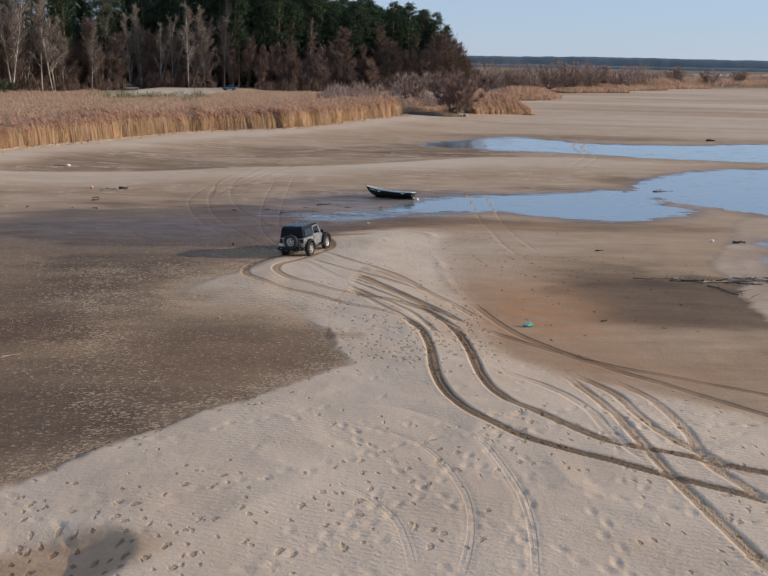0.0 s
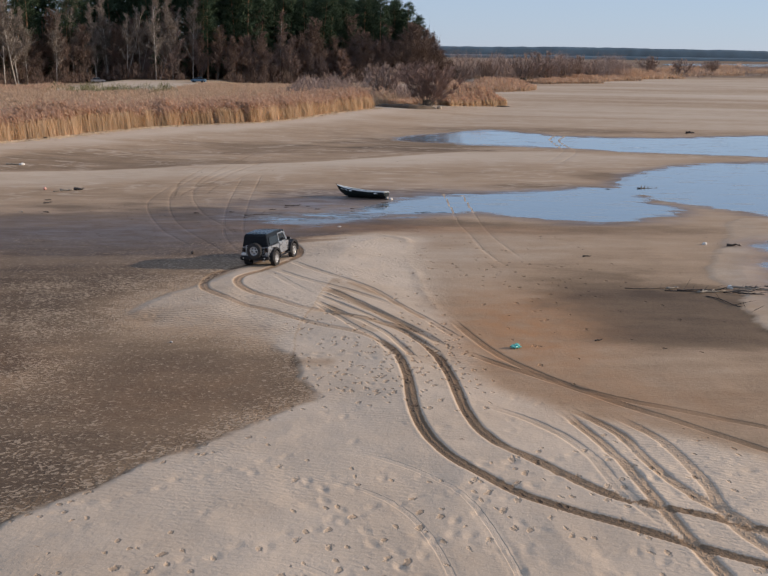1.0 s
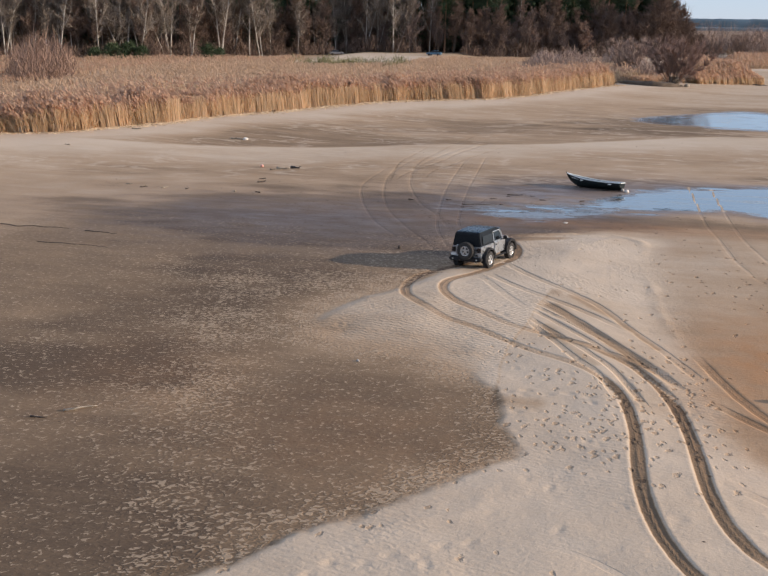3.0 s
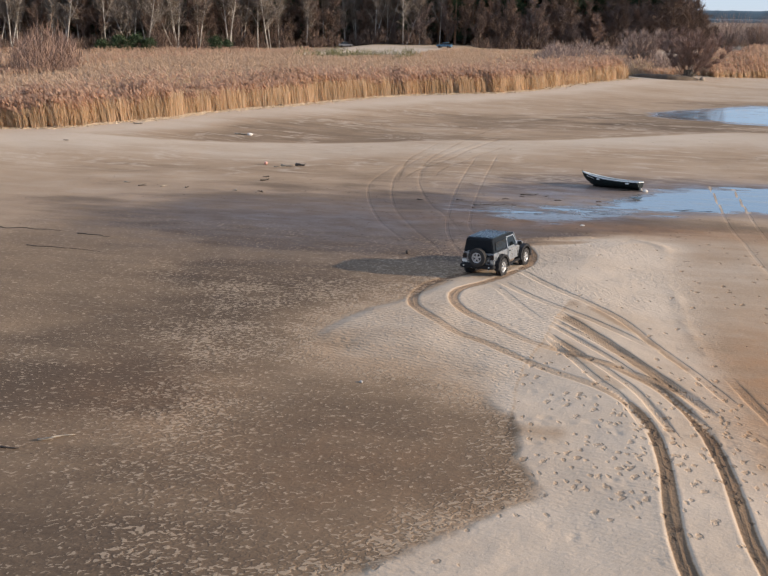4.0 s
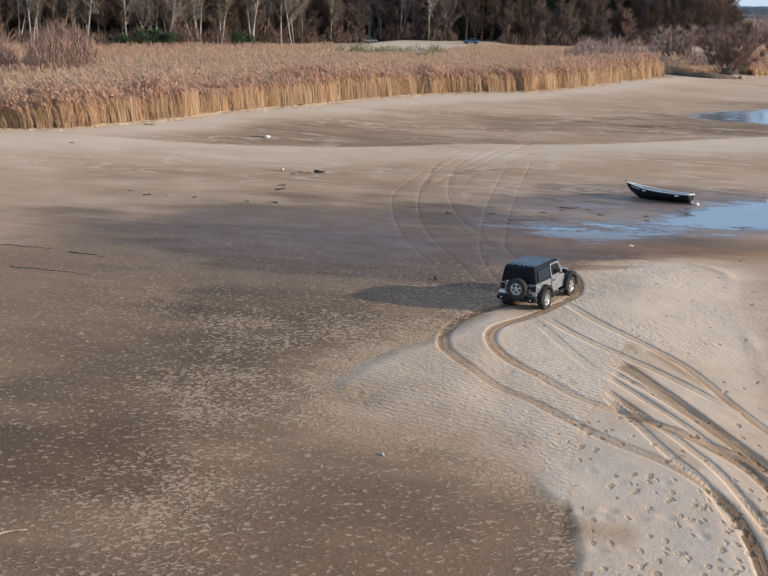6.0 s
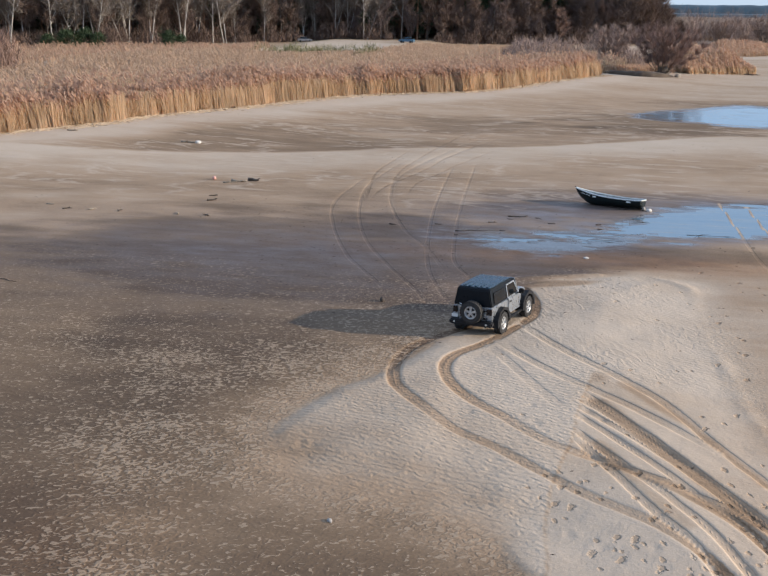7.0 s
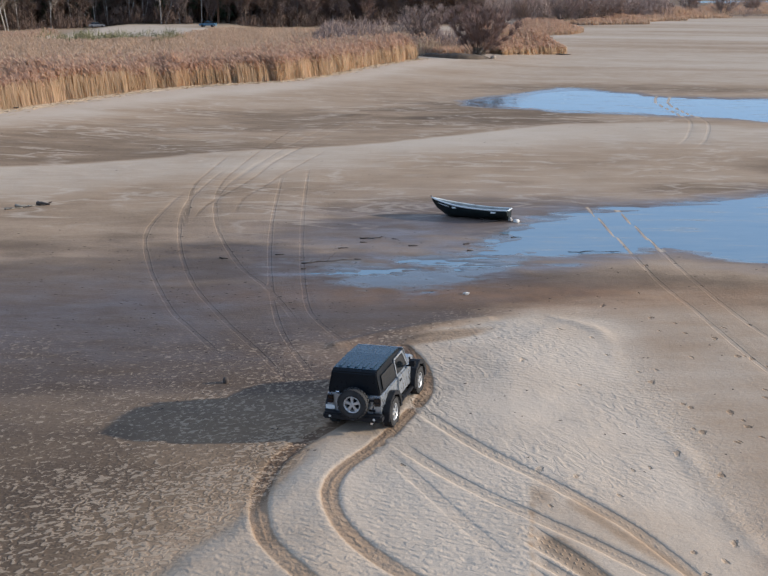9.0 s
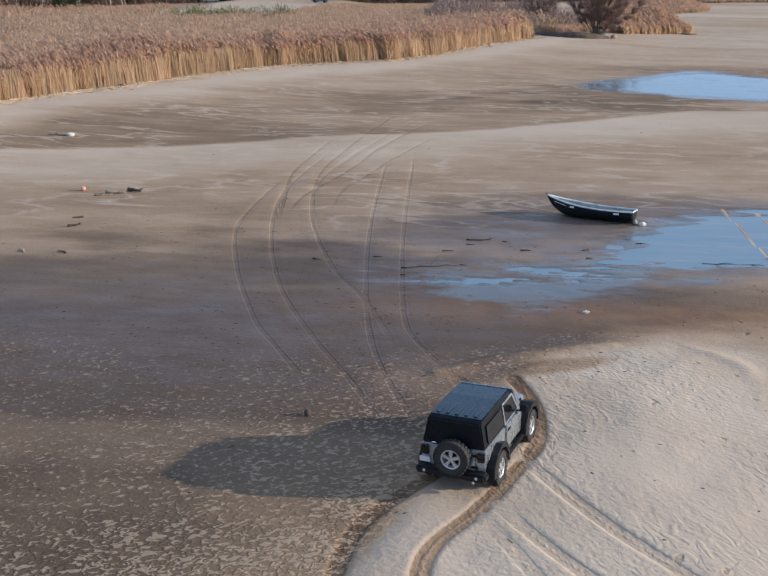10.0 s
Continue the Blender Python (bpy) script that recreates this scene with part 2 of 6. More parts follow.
# wheel ruts: name, how deep, how damp and darkened with painted shade, the line
RUTS = [
    (1.15, 0.75, [(9.8, 23.2), (8.1, 24.4), (6.4, 25.6), (4.6, 26.9), (3.6, 28.1), (2.5, 29.9), (1.9, 32.9), (1.8, 37.3), (1.3, 40.1), (0.2, 41.8),
                (-1.5, 43.1), (-3.6, 45.0), (-4.9, 46.0), (-6.2, 47.7), (-7.0, 49.1), (-7.3, 50.9), (-7.1, 52.6), (-6.5, 53.8), (-5.6, 55.1), (-4.9, 56.7), (-4.6, 58.5), (-5.2, 60.5)]),
    (1.15, 0.75, [(10.5, 24.9), (8.6, 26.0), (6.7, 27.0), (5.3, 28.8), (4.1, 30.5), (3.5, 33.0), (3.3, 37.6), (2.8, 40.3), (1.8, 42.5),
                (-0.1, 44.3), (-2.3, 45.6), (-3.5, 46.9), (-4.5, 48.0), (-5.3, 49.2), (-5.7, 50.7), (-5.5, 52.0), (-4.7, 53.4), (-3.8, 55.3), (-3.2, 57.0), (-3.2, 58.9), (-3.7, 60.7)]),
    (0.65, 0.25, [(-3.8, 56.2), (-2.2, 53.3), (-0.8, 51.5), (0.8, 49.3), (1.9, 46.8), (3.0, 44.5), (4.2, 41.4)]),
    (0.7, 0.2, [(-4.3, 53.8), (-3.0, 51.7), (-1.4, 49.9), (0.5, 48.0), (2.0, 46.2)]),
    (0.35, 0.3, [(-4.6, 53.3), (-2.7, 49.3), (-1.7, 47.3)]),
    (1.35, 0.22, [(-1.6, 48.9), (0.1, 46.6), (1.5, 44.4), (2.7, 42.3), (3.7, 40.2)]),
    (1.35, 0.22, [(-1.7, 47.7), (-0.3, 45.8), (1.0, 43.8), (2.2, 41.9), (3.2, 39.6)]),
    (1.25, 0.22, [(-1.75, 46.6), (-0.6, 44.9), (0.6, 43.0), (1.5, 41.2), (2.3, 38.5)]),
    (1.25, 0.22, [(-1.6, 48.2), (0.0, 46.3), (1.3, 44.3), (2.5, 42.3), (3.5, 40.4)]),
    (1.35, 0.22, [(-1.85, 45.3), (-0.4, 44.6), (1.3, 43.5), (2.9, 42.2)]),
    (1.25, 0.22, [(-1.45, 49.3), (-0.1, 47.3), (1.0, 45.4), (1.9, 43.8), (2.9, 42.0)]),
    (1.1, 0.2, [(-1.65, 46.0), (-0.8, 44.3), (0.0, 42.6), (0.9, 41.0), (1.4, 39.0)]),
    (0.31, -0.15, [(6.8, 82.5), (6.8, 76.9), (6.7, 69.2), (7.0, 64.7), (7.3, 58.9), (8.2, 54)]),
    (0.31, -0.15, [(8.3, 82.5), (8.2, 74.3), (8.2, 68.0), (8.4, 63.2), (9.2, 56)]),
    (0.31, -0.15, [(27.1, 141.4), (25.1, 134.6), (24.5, 127.6), (24.1, 121.5), (23.2, 116.9), (20.4, 109.0), (17.9, 103.6)]),
    (0.31, -0.15, [(28.4, 140.6), (26.1, 133.5), (25.4, 125.6), (25.4, 121.0), (24.5, 116.1), (21.4, 107.6), (18.9, 102.4)]),
    (0.29, 0.45, [(-10.9, 113.2), (-12.4, 101.9), (-13.3, 92.5), (-13.5, 88.3), (-13.1, 83.4), (-12.1, 77.5)]),
    (0.29, 0.45, [(-9.2, 105.5), (-11.0, 96.4), (-11.8, 90.6), (-12.6, 86.6), (-13.5, 82.3), (-13.5, 78.1)]),
    (0.29, 0.45, [(-7.6, 102.0), (-9.7, 93.7), (-10.9, 87.9), (-11.7, 84.2), (-11.6, 78.7)]),
    (0.29, 0.45, [(-14.4, 99.8), (-14.8, 93.0), (-15.0, 87.8), (-14.3, 82.0), (-13.7, 77.5)]),
    (0.30, 0.30, [(-13.9, 93.8), (-14.6, 83.7), (-13.6, 75.5), (-11.8, 68.3), (-9.8, 63.4), (-8.0, 59.7), (-6.0, 54.8)]),
    (0.30, 0.30, [(-11.9, 97.5), (-13.2, 86.3), (-12.3, 78.3), (-10.3, 70.9), (-8.6, 67.1), (-7.1, 62.6)]),
    (0.30, 0.30, [(-10.2, 92.3), (-9.6, 78.4), (-8.7, 68.3), (-7.7, 62.1), (-5.9, 56.7), (-5.5, 55.6)]),
    (0.30, 0.30, [(-8.7, 94.0), (-8.1, 78.4), (-7.3, 67.1), (-6.5, 63.2), (-4.2, 58.5)]),
    (0.30, 0.30, [(-15.3, 86.3), (-15.4, 77.3), (-14.0, 70.8), (-12.0, 64.9), (-10.8, 62.5), (-8.7, 58.6)]),
    (0.30, 0.30, [(-0.9, 132.8), (-4.8, 120.9), (-9.4, 103.9), (-12.0, 92.2)]),
    (0.30, 0.30, [(-2.4, 132.7), (-8.0, 114.4), (-11.0, 101.6), (-13.1, 87.7)]),
    (0.7, 0.35, [(4.0, 44.7), (5.4, 39.6), (7.7, 35.6), (10.4, 32.3), (14.0, 28.1)]),
    (0.7, 0.35, [(3.9, 40.3), (6.1, 37.5), (8.5, 35.0), (13.1, 32.0), (17, 29)]),
    # in this fan the damp value also paints the troughs' shading
    (1.0, 0.55, [(6.5, 33.7), (7.2, 30.7), (7.5, 27.3), (7.9, 23.9), (8.6, 18.9)]),
    (1.0, 0.55, [(6.7, 34.0), (7.9, 31.7), (8.2, 28.5), (9.1, 26.2), (10.2, 24.3)]),
    (0.9, 0.45, [(8.1, 33.3), (9.0, 31.2), (9.2, 28.1), (9.1, 25.5), (10.0, 22.7)]),
    (0.29, -0.10, [(1.5, 18), (2.2, 22), (1.6, 25.5), (0.2, 27.5), (-2.5, 28.5)]),
    (0.29, -0.10, [(3.2, 18), (3.6, 22.5), (2.8, 27), (0.8, 29.4), (-2.0, 30.2)]),
    (0.29, -0.10, [(-4.5, 23.5), (-1.5, 23.8), (0.3, 22.0), (0.8, 18.5)]),
    (0.5, 0.3, [(4.0, 33.9), (5.4, 32.6), (6.4, 30.6), (6.9, 27.2), (7.6, 25.1)]),
]
# patches of damp ground: x, y, half-width, half-depth, turn in degrees, how wet
PATCHES = [
    (-14.5, 43.5, 4.5, 6.0, 10, 0.13), (-13.5, 51.5, 5.0, 4.0, 0, 0.16), (-7.0, 35.5, 5.5, 5.0, 25, 0.14), (-12.5, 29.0, 5.5, 4.5, 15, 0.24), (-17.5, 38.0, 6.0, 3.6, 0, 0.26), (-15.5, 47.5, 6.5, 3.5, 10, 0.10),
    (-14.0, 65.0, 15.0, 8.0, 0, 0.42), (-4.5, 68.0, 9.0, 6.0, 8, 0.38), (-13.0, 56.0, 9.0, 5.5, 0, 0.08), (-20.0, 84.0, 24.0, 11.0, 4, 0.10), (0.0, 67.8, 10.0, 2.6, 10, 0.30), (-30.0, 60.0, 14.0, 5.0, -10, 0.06),
    (14.0, 46.0, 5.5, 7.5, -5, 0.36), (14.0, 46.0, 13.0, 14.0, 0, 0.10), (11.5, 51.5, 5.0, 4.0, 0, 0.14), (14.0, 67.0, 10.0, 3.0, 0, 0.2), (3.0, 79.5, 13.0, 5.5, 14, 0.26), (-3.0, 78.5, 4.5, 2.2, 10, 0.15),
    (-24.0, 112.0, 24.0, 8.5, 22, 0.16), (10.0, 128.0, 16.0, 9.0, 10, 0.26), (28.0, 150.0, 22.0, 6.0, -4, 0.18), (-7.0, 19.8, 2.4, 1.2, 20, 0.42),
    (7.5, 55.0, 6.0, 11.0, 0, -0.08), (4.6, 57.0, 2.6, 8.0, 4, -0.06), (-2.4, 61.7, 2.4, 0.6, 24, 0.45), (-51.0, 86.0, 10.0, 5.0, 55, -0.35), (-56.0, 262.0, 17.0, 42.0, 10, -0.50), (24.0, 94.0, 5.0, 4.0, 30, 0.2), (16.0, 88.0, 8.0, 2.2, 12, 0.2),
]

# the sheet: fine where the walk passes, coarse towards the horizon
rows_y, y_now = [-3000.0, -600.0, -120.0, -30.0, -5.0, 6.0, 11.0, 14.0, 16.0], 17.0
while y_now < 4600:
    rows_y.append(y_now)
    y_now += (0.08 if 38 < y_now < 58 else 0.1) if y_now < 66 else 0.1 + (y_now - 66) * 0.0072
rows_y = np.array(rows_y)
left_x, right_x = -(0.72 * np.clip(rows_y, 17, None) - 6), 0.44 * np.clip(rows_y, 17, None) + 2.5
u = np.concatenate([np.linspace(0, 0.3, 66, endpoint=False), np.linspace(0.3, 0.78, 280, endpoint=False), np.linspace(0.78, 1, 65)])
grow = np.array([0.01, 0.03, 0.07, 0.14, 0.25, 0.45, 0.8, 1.5, 3.0, 7.0, 20.0, 60.0, 200.0])
u = np.concatenate([-grow[::-1], u, 1 + grow])
GX = left_x[:, None] + (right_x - left_x)[:, None] * u[None, :]
GX = np.clip(GX, -5000, 5000) + np.where(np.abs(GX) > 5000, u[None, :] * 3.0, 0)
GY = np.repeat(rows_y[:, None], len(u), axis=1)


def relief(x, y):
    """Height of the ground without ruts and footprints, and the fields that its surface is made from."""
    rim = soft(43.5, 45.5, y) * soft(55, 51, y) * soft(-4.5, -6.0, x)     # smooth lee slope of the tongue
    bar = signed_distance(BAR, x, y) + (layered(x * 0.9, y * 0.9, 3, 3) * 0.55 + layered(x * 3.5, y * 3.5, 5, 2) * 0.18) * (1 - 0.7 * rim)
    stream, pond = signed_distance(STREAM, x, y), signed_distance(POND, x, y)
    front = signed_distance(REED_BED, x, y)
    inlet = signed_distance(INLET, x, y)
    east = signed_distance(EAST_BAR, x, y) + layered(x * 1.1, y * 1.1, 7, 3) * 0.8
    crisp = soft(41.5, 39.5, y) * soft(18, 23, y) * soft(3, 0, x)
    sharp = np.maximum(crisp, rim)
    dry = sharp * soft(0.25, -0.35, bar) + (1 - sharp) * soft(0.8 + 0.9 * soft(1.5, 3.0, x) * soft(44, 50, y), -0.9, bar)
    h = 0.042 * crisp * soft(0.16, -0.26, bar) + 0.10 * rim * soft(0.2, -0.65, bar) + (0.22 - 0.05 * crisp) * soft(0.6, -4.5, bar) + layered(x * 0.12, y * 0.12, 11, 3) * 0.10 * soft(12, 30, y) + layered(x * 0.6, y * 0.6, 17, 3) * 0.05
    h += dry * (layered(x * 0.35, y * 0.5, 23, 3) * 0.08)
    h += dry * soft(36, 30, y) * 0.05 * np.clip(1 - 7 * np.abs(layered(x * 0.22 + 0.5 * layered(x * 0.2, y * 0.2, 27, 2), y * 0.25, 29, 2)), 0, 1)   # low swirling ridges
    h -= 0.42 * soft(1.2, 0.5, np.hypot((x + 7.6) / np.where(x > -7.6, 1.9, 3.6), (y - 19.6) / 1.6) + 0.5 * layered(x * 0.5, y * 0.5, 35, 3))                      # hollow in the near sand
    h += 0.06 * np.clip(0.55 + 2.5 * layered(x * 0.35, y * 0.35, 37, 2), 0.1, 1) * np.exp(-((line_distance(CREST, x, y) + 0.35 * layered(x * 0.5, y * 0.5, 39, 2)) / 0.24) ** 2) + 0.09 * np.exp(-(line_distance(SPUR, x, y) / 0.25) ** 2)
    h += 0.75 * soft(22, 0, front) * soft(40, 90, y) + 0.3 * soft(0, -8, front)
    h += 0.055 * soft(0.12, -0.22, east) + 0.05 * soft(0.0, -2.5, east)
    rough_shore = layered(x * 0.35, y * 1.2, 31, 4)
    h += soft(130, 330, y) * 0.5 + 1.0 * soft(222, 262, y) * soft(-34, -44, x) * soft(-80, -68, x)      # firm sand rise before the wood
    shore = np.minimum(stream + rough_shore * 2.4 + soft(4.5, -1.5, x) * (2.2 + 5.0 * layered(x * 0.4, y * 1.8, 41, 3) + 3.5 * layered(x * 1.7, y * 4.5, 43, 3)), np.minimum(pond + rough_shore * 2.5, inlet + rough_shore * 0.8))
    h = np.where(shore < 6, np.minimum(h, -0.045 + 0.05 * shore + 0.10 * soft(0, 5, shore)), h)
    h = np.maximum(h, -0.16)
    return h, bar, dry, shore, front, east


H, bar, dry, shore, front, east = relief(GX, GY)
flat = soft(1.35, 0.75, np.sqrt(((GX + 15.5) / 17) ** 2 + ((GY - 43) / 22) ** 2) + layered(GX * 0.15, GY * 0.2, 53, 3) * 0.3) * soft(5, 1, GX)
wet = (0.40 + 0.29 * flat) * (1 - dry) + dry * (0.05 + 0.30 * layered(GX * 0.28 + 0.1 * GY, GY * 0.22, 111, 4))
for px, py, rx, ry, turn, amount in PATCHES:
    c, s = math.cos(radians(turn)), math.sin(radians(turn))
    dx, dy = GX - px, GY - py
    r = np.sqrt(((c * dx + s * dy) / rx) ** 2 + ((c * dy - s * dx) / ry) ** 2) + layered(GX * 0.3, GY * 0.45, 57, 4) * 0.8 + layered(GX * 0.09 + 3, GY * 0.5, 58, 4) * (0.9 if ry > 4 else 0.3)
    wet += amount * soft(1.25, 0.45, r) * np.where(rx < 3, 1.0, 1 - dry)
wet += dry * 0.14 * np.exp(-((GX + 6.3) / 3.2) ** 2 - ((GY - 46.5) / 5.0) ** 2)
wet += dry * 0.26 * soft(-3.2, -0.2, bar) * soft(39, 41, GY) * soft(46.5, 44, GY) * soft(-1.5, -4, GX)      # damp rippled lower margin of the tongue
wet = np.where(east < 0.3, wet + (np.minimum(wet, 0.29 + 0.25 * layered(GX * 0.5, GY * 0.5, 137, 3)) - wet) * soft(0.2, -0.15, east), wet)
tramp = np.exp(-(np.maximum(0, np.abs(GY - 44.5) - 5.5) / 0.8) ** 2) * soft(-0.06, 0.06, GX - np.interp(GY, [43.2, 45.6, 48.6, 51.5], [-2.3, -1.8, -1.5, -1.1]) + 0.25 * layered(GX * 0.8, GY * 0.8, 151, 2)) * soft(4.2, 3.0, GX)
for width, amount, points in ((0.28, 0.27, [(-1.0, 48.7), (0.1, 46.7), (1.3, 44.5), (2.3, 42.6)]), (0.18, 0.22, [(-0.3, 50.4), (0.4, 49.2), (1.3, 47.9), (2.1, 46.3), (2.8, 44.7)]),
                              (0.22, 0.24, [(-0.9, 44.6), (-0.2, 44.4), (1.1, 43.4), (2.4, 42.2)]), (0.20, 0.20, [(-1.1, 45.9), (-0.3, 43.9), (0.7, 42.0)])):
    d = line_distance(spline(points, 4), GX, GY) + 0.10 * layered(GX * 1.2, GY * 1.2, 153, 3)
    wet += amount * tramp * np.exp(-(d / width) ** 4)                  # damp sand laid bare by turning wheels, with rut shadow painted in
# whole patch slightly darker, with a darker line along its left edge
wet += 0.07 * tramp + 0.28 * np.clip(4 * tramp * (1 - tramp), 0, 1) * soft(-0.5, -1.0, GX)
wet -= 0.12 * (1 - dry) * np.exp(-((GX + 9.0) / 1.9) ** 2 - ((GY - 50.5) / 4.5) ** 2)
wet -= 0.16 * soft(2.8, 0.2, bar) * (1 - dry) * soft(37, 41, GY) * soft(53, 48, GY) * soft(1, -1, GX)
wet += 0.30 * soft(2.5, -0.3, shore) * (1 - dry)
# long pale and dark streaks on the far flats
streak = layered(GX * 0.018, GY * 0.11 + GX * 0.012, 71, 4)
wet += 0.30 * layered(GX * 0.10 + 0.03 * GY, GY * 0.30 - 0.08 * GX, 161, 5) * soft(62, 72, GY) * soft(125, 105, GY) * soft(0, -12, GX)
wet += streak * 0.34 * soft(75, 100, GY) * (1 - soft(6, 0, front))
wet -= 0.32 * soft(9.0, 2.5, front + 5.0 * layered(GX * 0.12, GY * 0.12, 77, 3)) * soft(60, 90, GY) + 0.20 * soft(14, 2, front) * soft(80, 100, GY)
lobe = GY - np.interp(GX, [-60, -37, -33, -26, -20, -16, -9, -4, 1, 5, 12, 20, 40, 90], [88, 90.3, 91.3, 93.8, 96.8, 99.2, 102.5, 105, 108.7, 111.5, 117, 117.8, 118, 128]) + layered(GX * 0.15, GY * 0.15, 97, 3) * 1.4
wet -= 0.29 * soft(0.5, -0.4, lobe) * soft(-15, -2, lobe) * (1 - soft(8, 2, shore))
wet += 0.17 * soft(-0.3, 0.7, lobe) * soft(20, 3, lobe) * soft(22, 8, GX) * soft(5, 11, front)
wet += 0.85 * layered(GX * 0.012, GY * 0.06 + GX * 0.006, 73, 3) * soft(140, 165, GY) * soft(-8, 10, GX) * soft(420, 330, GY)
wet += 0.5 * soft(380, 450, GY - 0.4 * GX)                          # reddish far marsh
# distance haze and sheen painted in as paler far sand
wet -= 0.20 * soft(140, 190, GY) * soft(-5, 15, GX)
wet = np.clip(wet, 0, 1)
film = soft(1.5, -0.2, shore + 2.4 * layered(GX * 0.5, GY * 1.1, 131, 4)) * soft(6, 2, shore) * (1 - dry)
seep_line = spline([(4.5, 78.5), (2.5, 75.0), (0.3, 72.0), (-2.0, 69.6), (-4.0, 68.4)], 4)
seep = np.exp(-(line_distance(seep_line, GX, GY) / 2.0) ** 2) + 0.5 * np.exp(-((GX + 5.5) / 4.5) ** 2 - ((GY - 71) / 2.6) ** 2)      # where the stream seeps into the silt
film = np.maximum(film, np.clip(seep * (0.85 + 1.6 * layered(GX * 0.45, GY * 1.1, 133, 4)), 0, 1) * (1 - dry))
pool_rim = signed_distance(POND, GX, GY) + 6 * layered(GX * 0.12, GY * 0.3, 139, 4)
film = np.maximum(film, 0.85 * soft(4.5, 0.5, pool_rim) * soft(30, 16, GX))
rust = 1.2 * np.exp(-((GX - 6.9) / 3.0) ** 2 - ((GY - 43.0) / 6.0) ** 2) + 0.4 * np.exp(-((GX - 10.0) / 4.2) ** 2 - ((GY - 34.6) / 2.6) ** 2) + 0.6 * np.exp(-((GX - 2) / 11) ** 2 - ((GY - 66.5) / 1.5) ** 2)
rust += 0.16 * soft(10, 2, front) * soft(60, 90, GY)
rust += 0.22 * np.exp(-((GX + 6) / 4.0) ** 2 - ((GY - 35) / 3.5) ** 2) + 0.2 * np.exp(-((GX + 13) / 3.0) ** 2 - ((GY - 38) / 4.0) ** 2) + 0.2 * np.exp(-((GX + 5) / 3.0) ** 2 - ((GY - 60) / 2.0) ** 2)
swath = np.exp(-((GX + 11.3 + 0.28 * (GY - 38)) / 2.1) ** 2) * soft(24, 32, GY) * soft(56, 44, GY)
mottle = (1 - dry) * soft(68, 54, GY) * soft(5, 2, GX) * np.clip(0.04 + 1.0 * swath + 1.1 * soft(2.0, 0.1, bar) + 0.30 * soft(42, 48, GY) * soft(-20, -9, GX) + 0.8 * np.exp(-((GX + 9.0) / 3.5) ** 2 - ((GY - 51.5) / 4.0) ** 2) - 0.12 * np.exp(-((GX + 6.5) / 4) ** 2 - ((GY - 36.5) / 4) ** 2) + 1.5 * layered(GX * 0.16, GY * 0.3, 59, 4), 0.12, 1.35) * soft(-0.3, 0.2, bar)
mottle *= 1 - 0.6 * np.exp(-((GX + 11.0) / 3.2) ** 2 - ((GY - 32.5) / 3.5) ** 2)
sheen = np.clip(0.7 * np.exp(-((GX + 15) / 15) ** 2 - ((GY - 64.5) / 7.5) ** 2) + 0.75 * np.exp(-((GX + 3) / 8) ** 2 - ((GY - 75) / 5) ** 2) + 0.7 * np.exp(-((GX - 4) / 10) ** 2 - ((GY - 80) / 6) ** 2) + soft(3.5, -0.2, shore), 0, 1) * (1 - dry)
ripple = np.clip(dry * (0.05 + 0.30 * soft(38, 44, GY) * soft(52, 47, GY) + 0.9 * np.exp(-((GX + 4.5) / 4.0) ** 2 - ((GY - 45.0) / 5.0) ** 2) + 0.5 * np.clip(4 * layered(GX * 0.25, GY * 0.2, 119, 3), 0, 1)) + mottle * 0.25 + 0.1, 0, 1) * (1 - 0.85 * tramp)
foot = dry * np.clip(0.20 + 0.8 * np.exp(-((GX - 1.0) / 3.4) ** 2 - ((GY - 38.0) / 4.0) ** 2) + 1.6 * (layered(GX * 0.22, GY * 0.22, 101, 3)), 0, 0.8) * (0.5 + 0.5 * soft(25, 33, GY)) * soft(47, 42, GY) * np.maximum(soft(-3.5, -1.5, GX), soft(40, 37, GY)) + 0.12 * np.exp(-((GX - 7) / 5) ** 2 - ((GY - 52) / 9) ** 2)

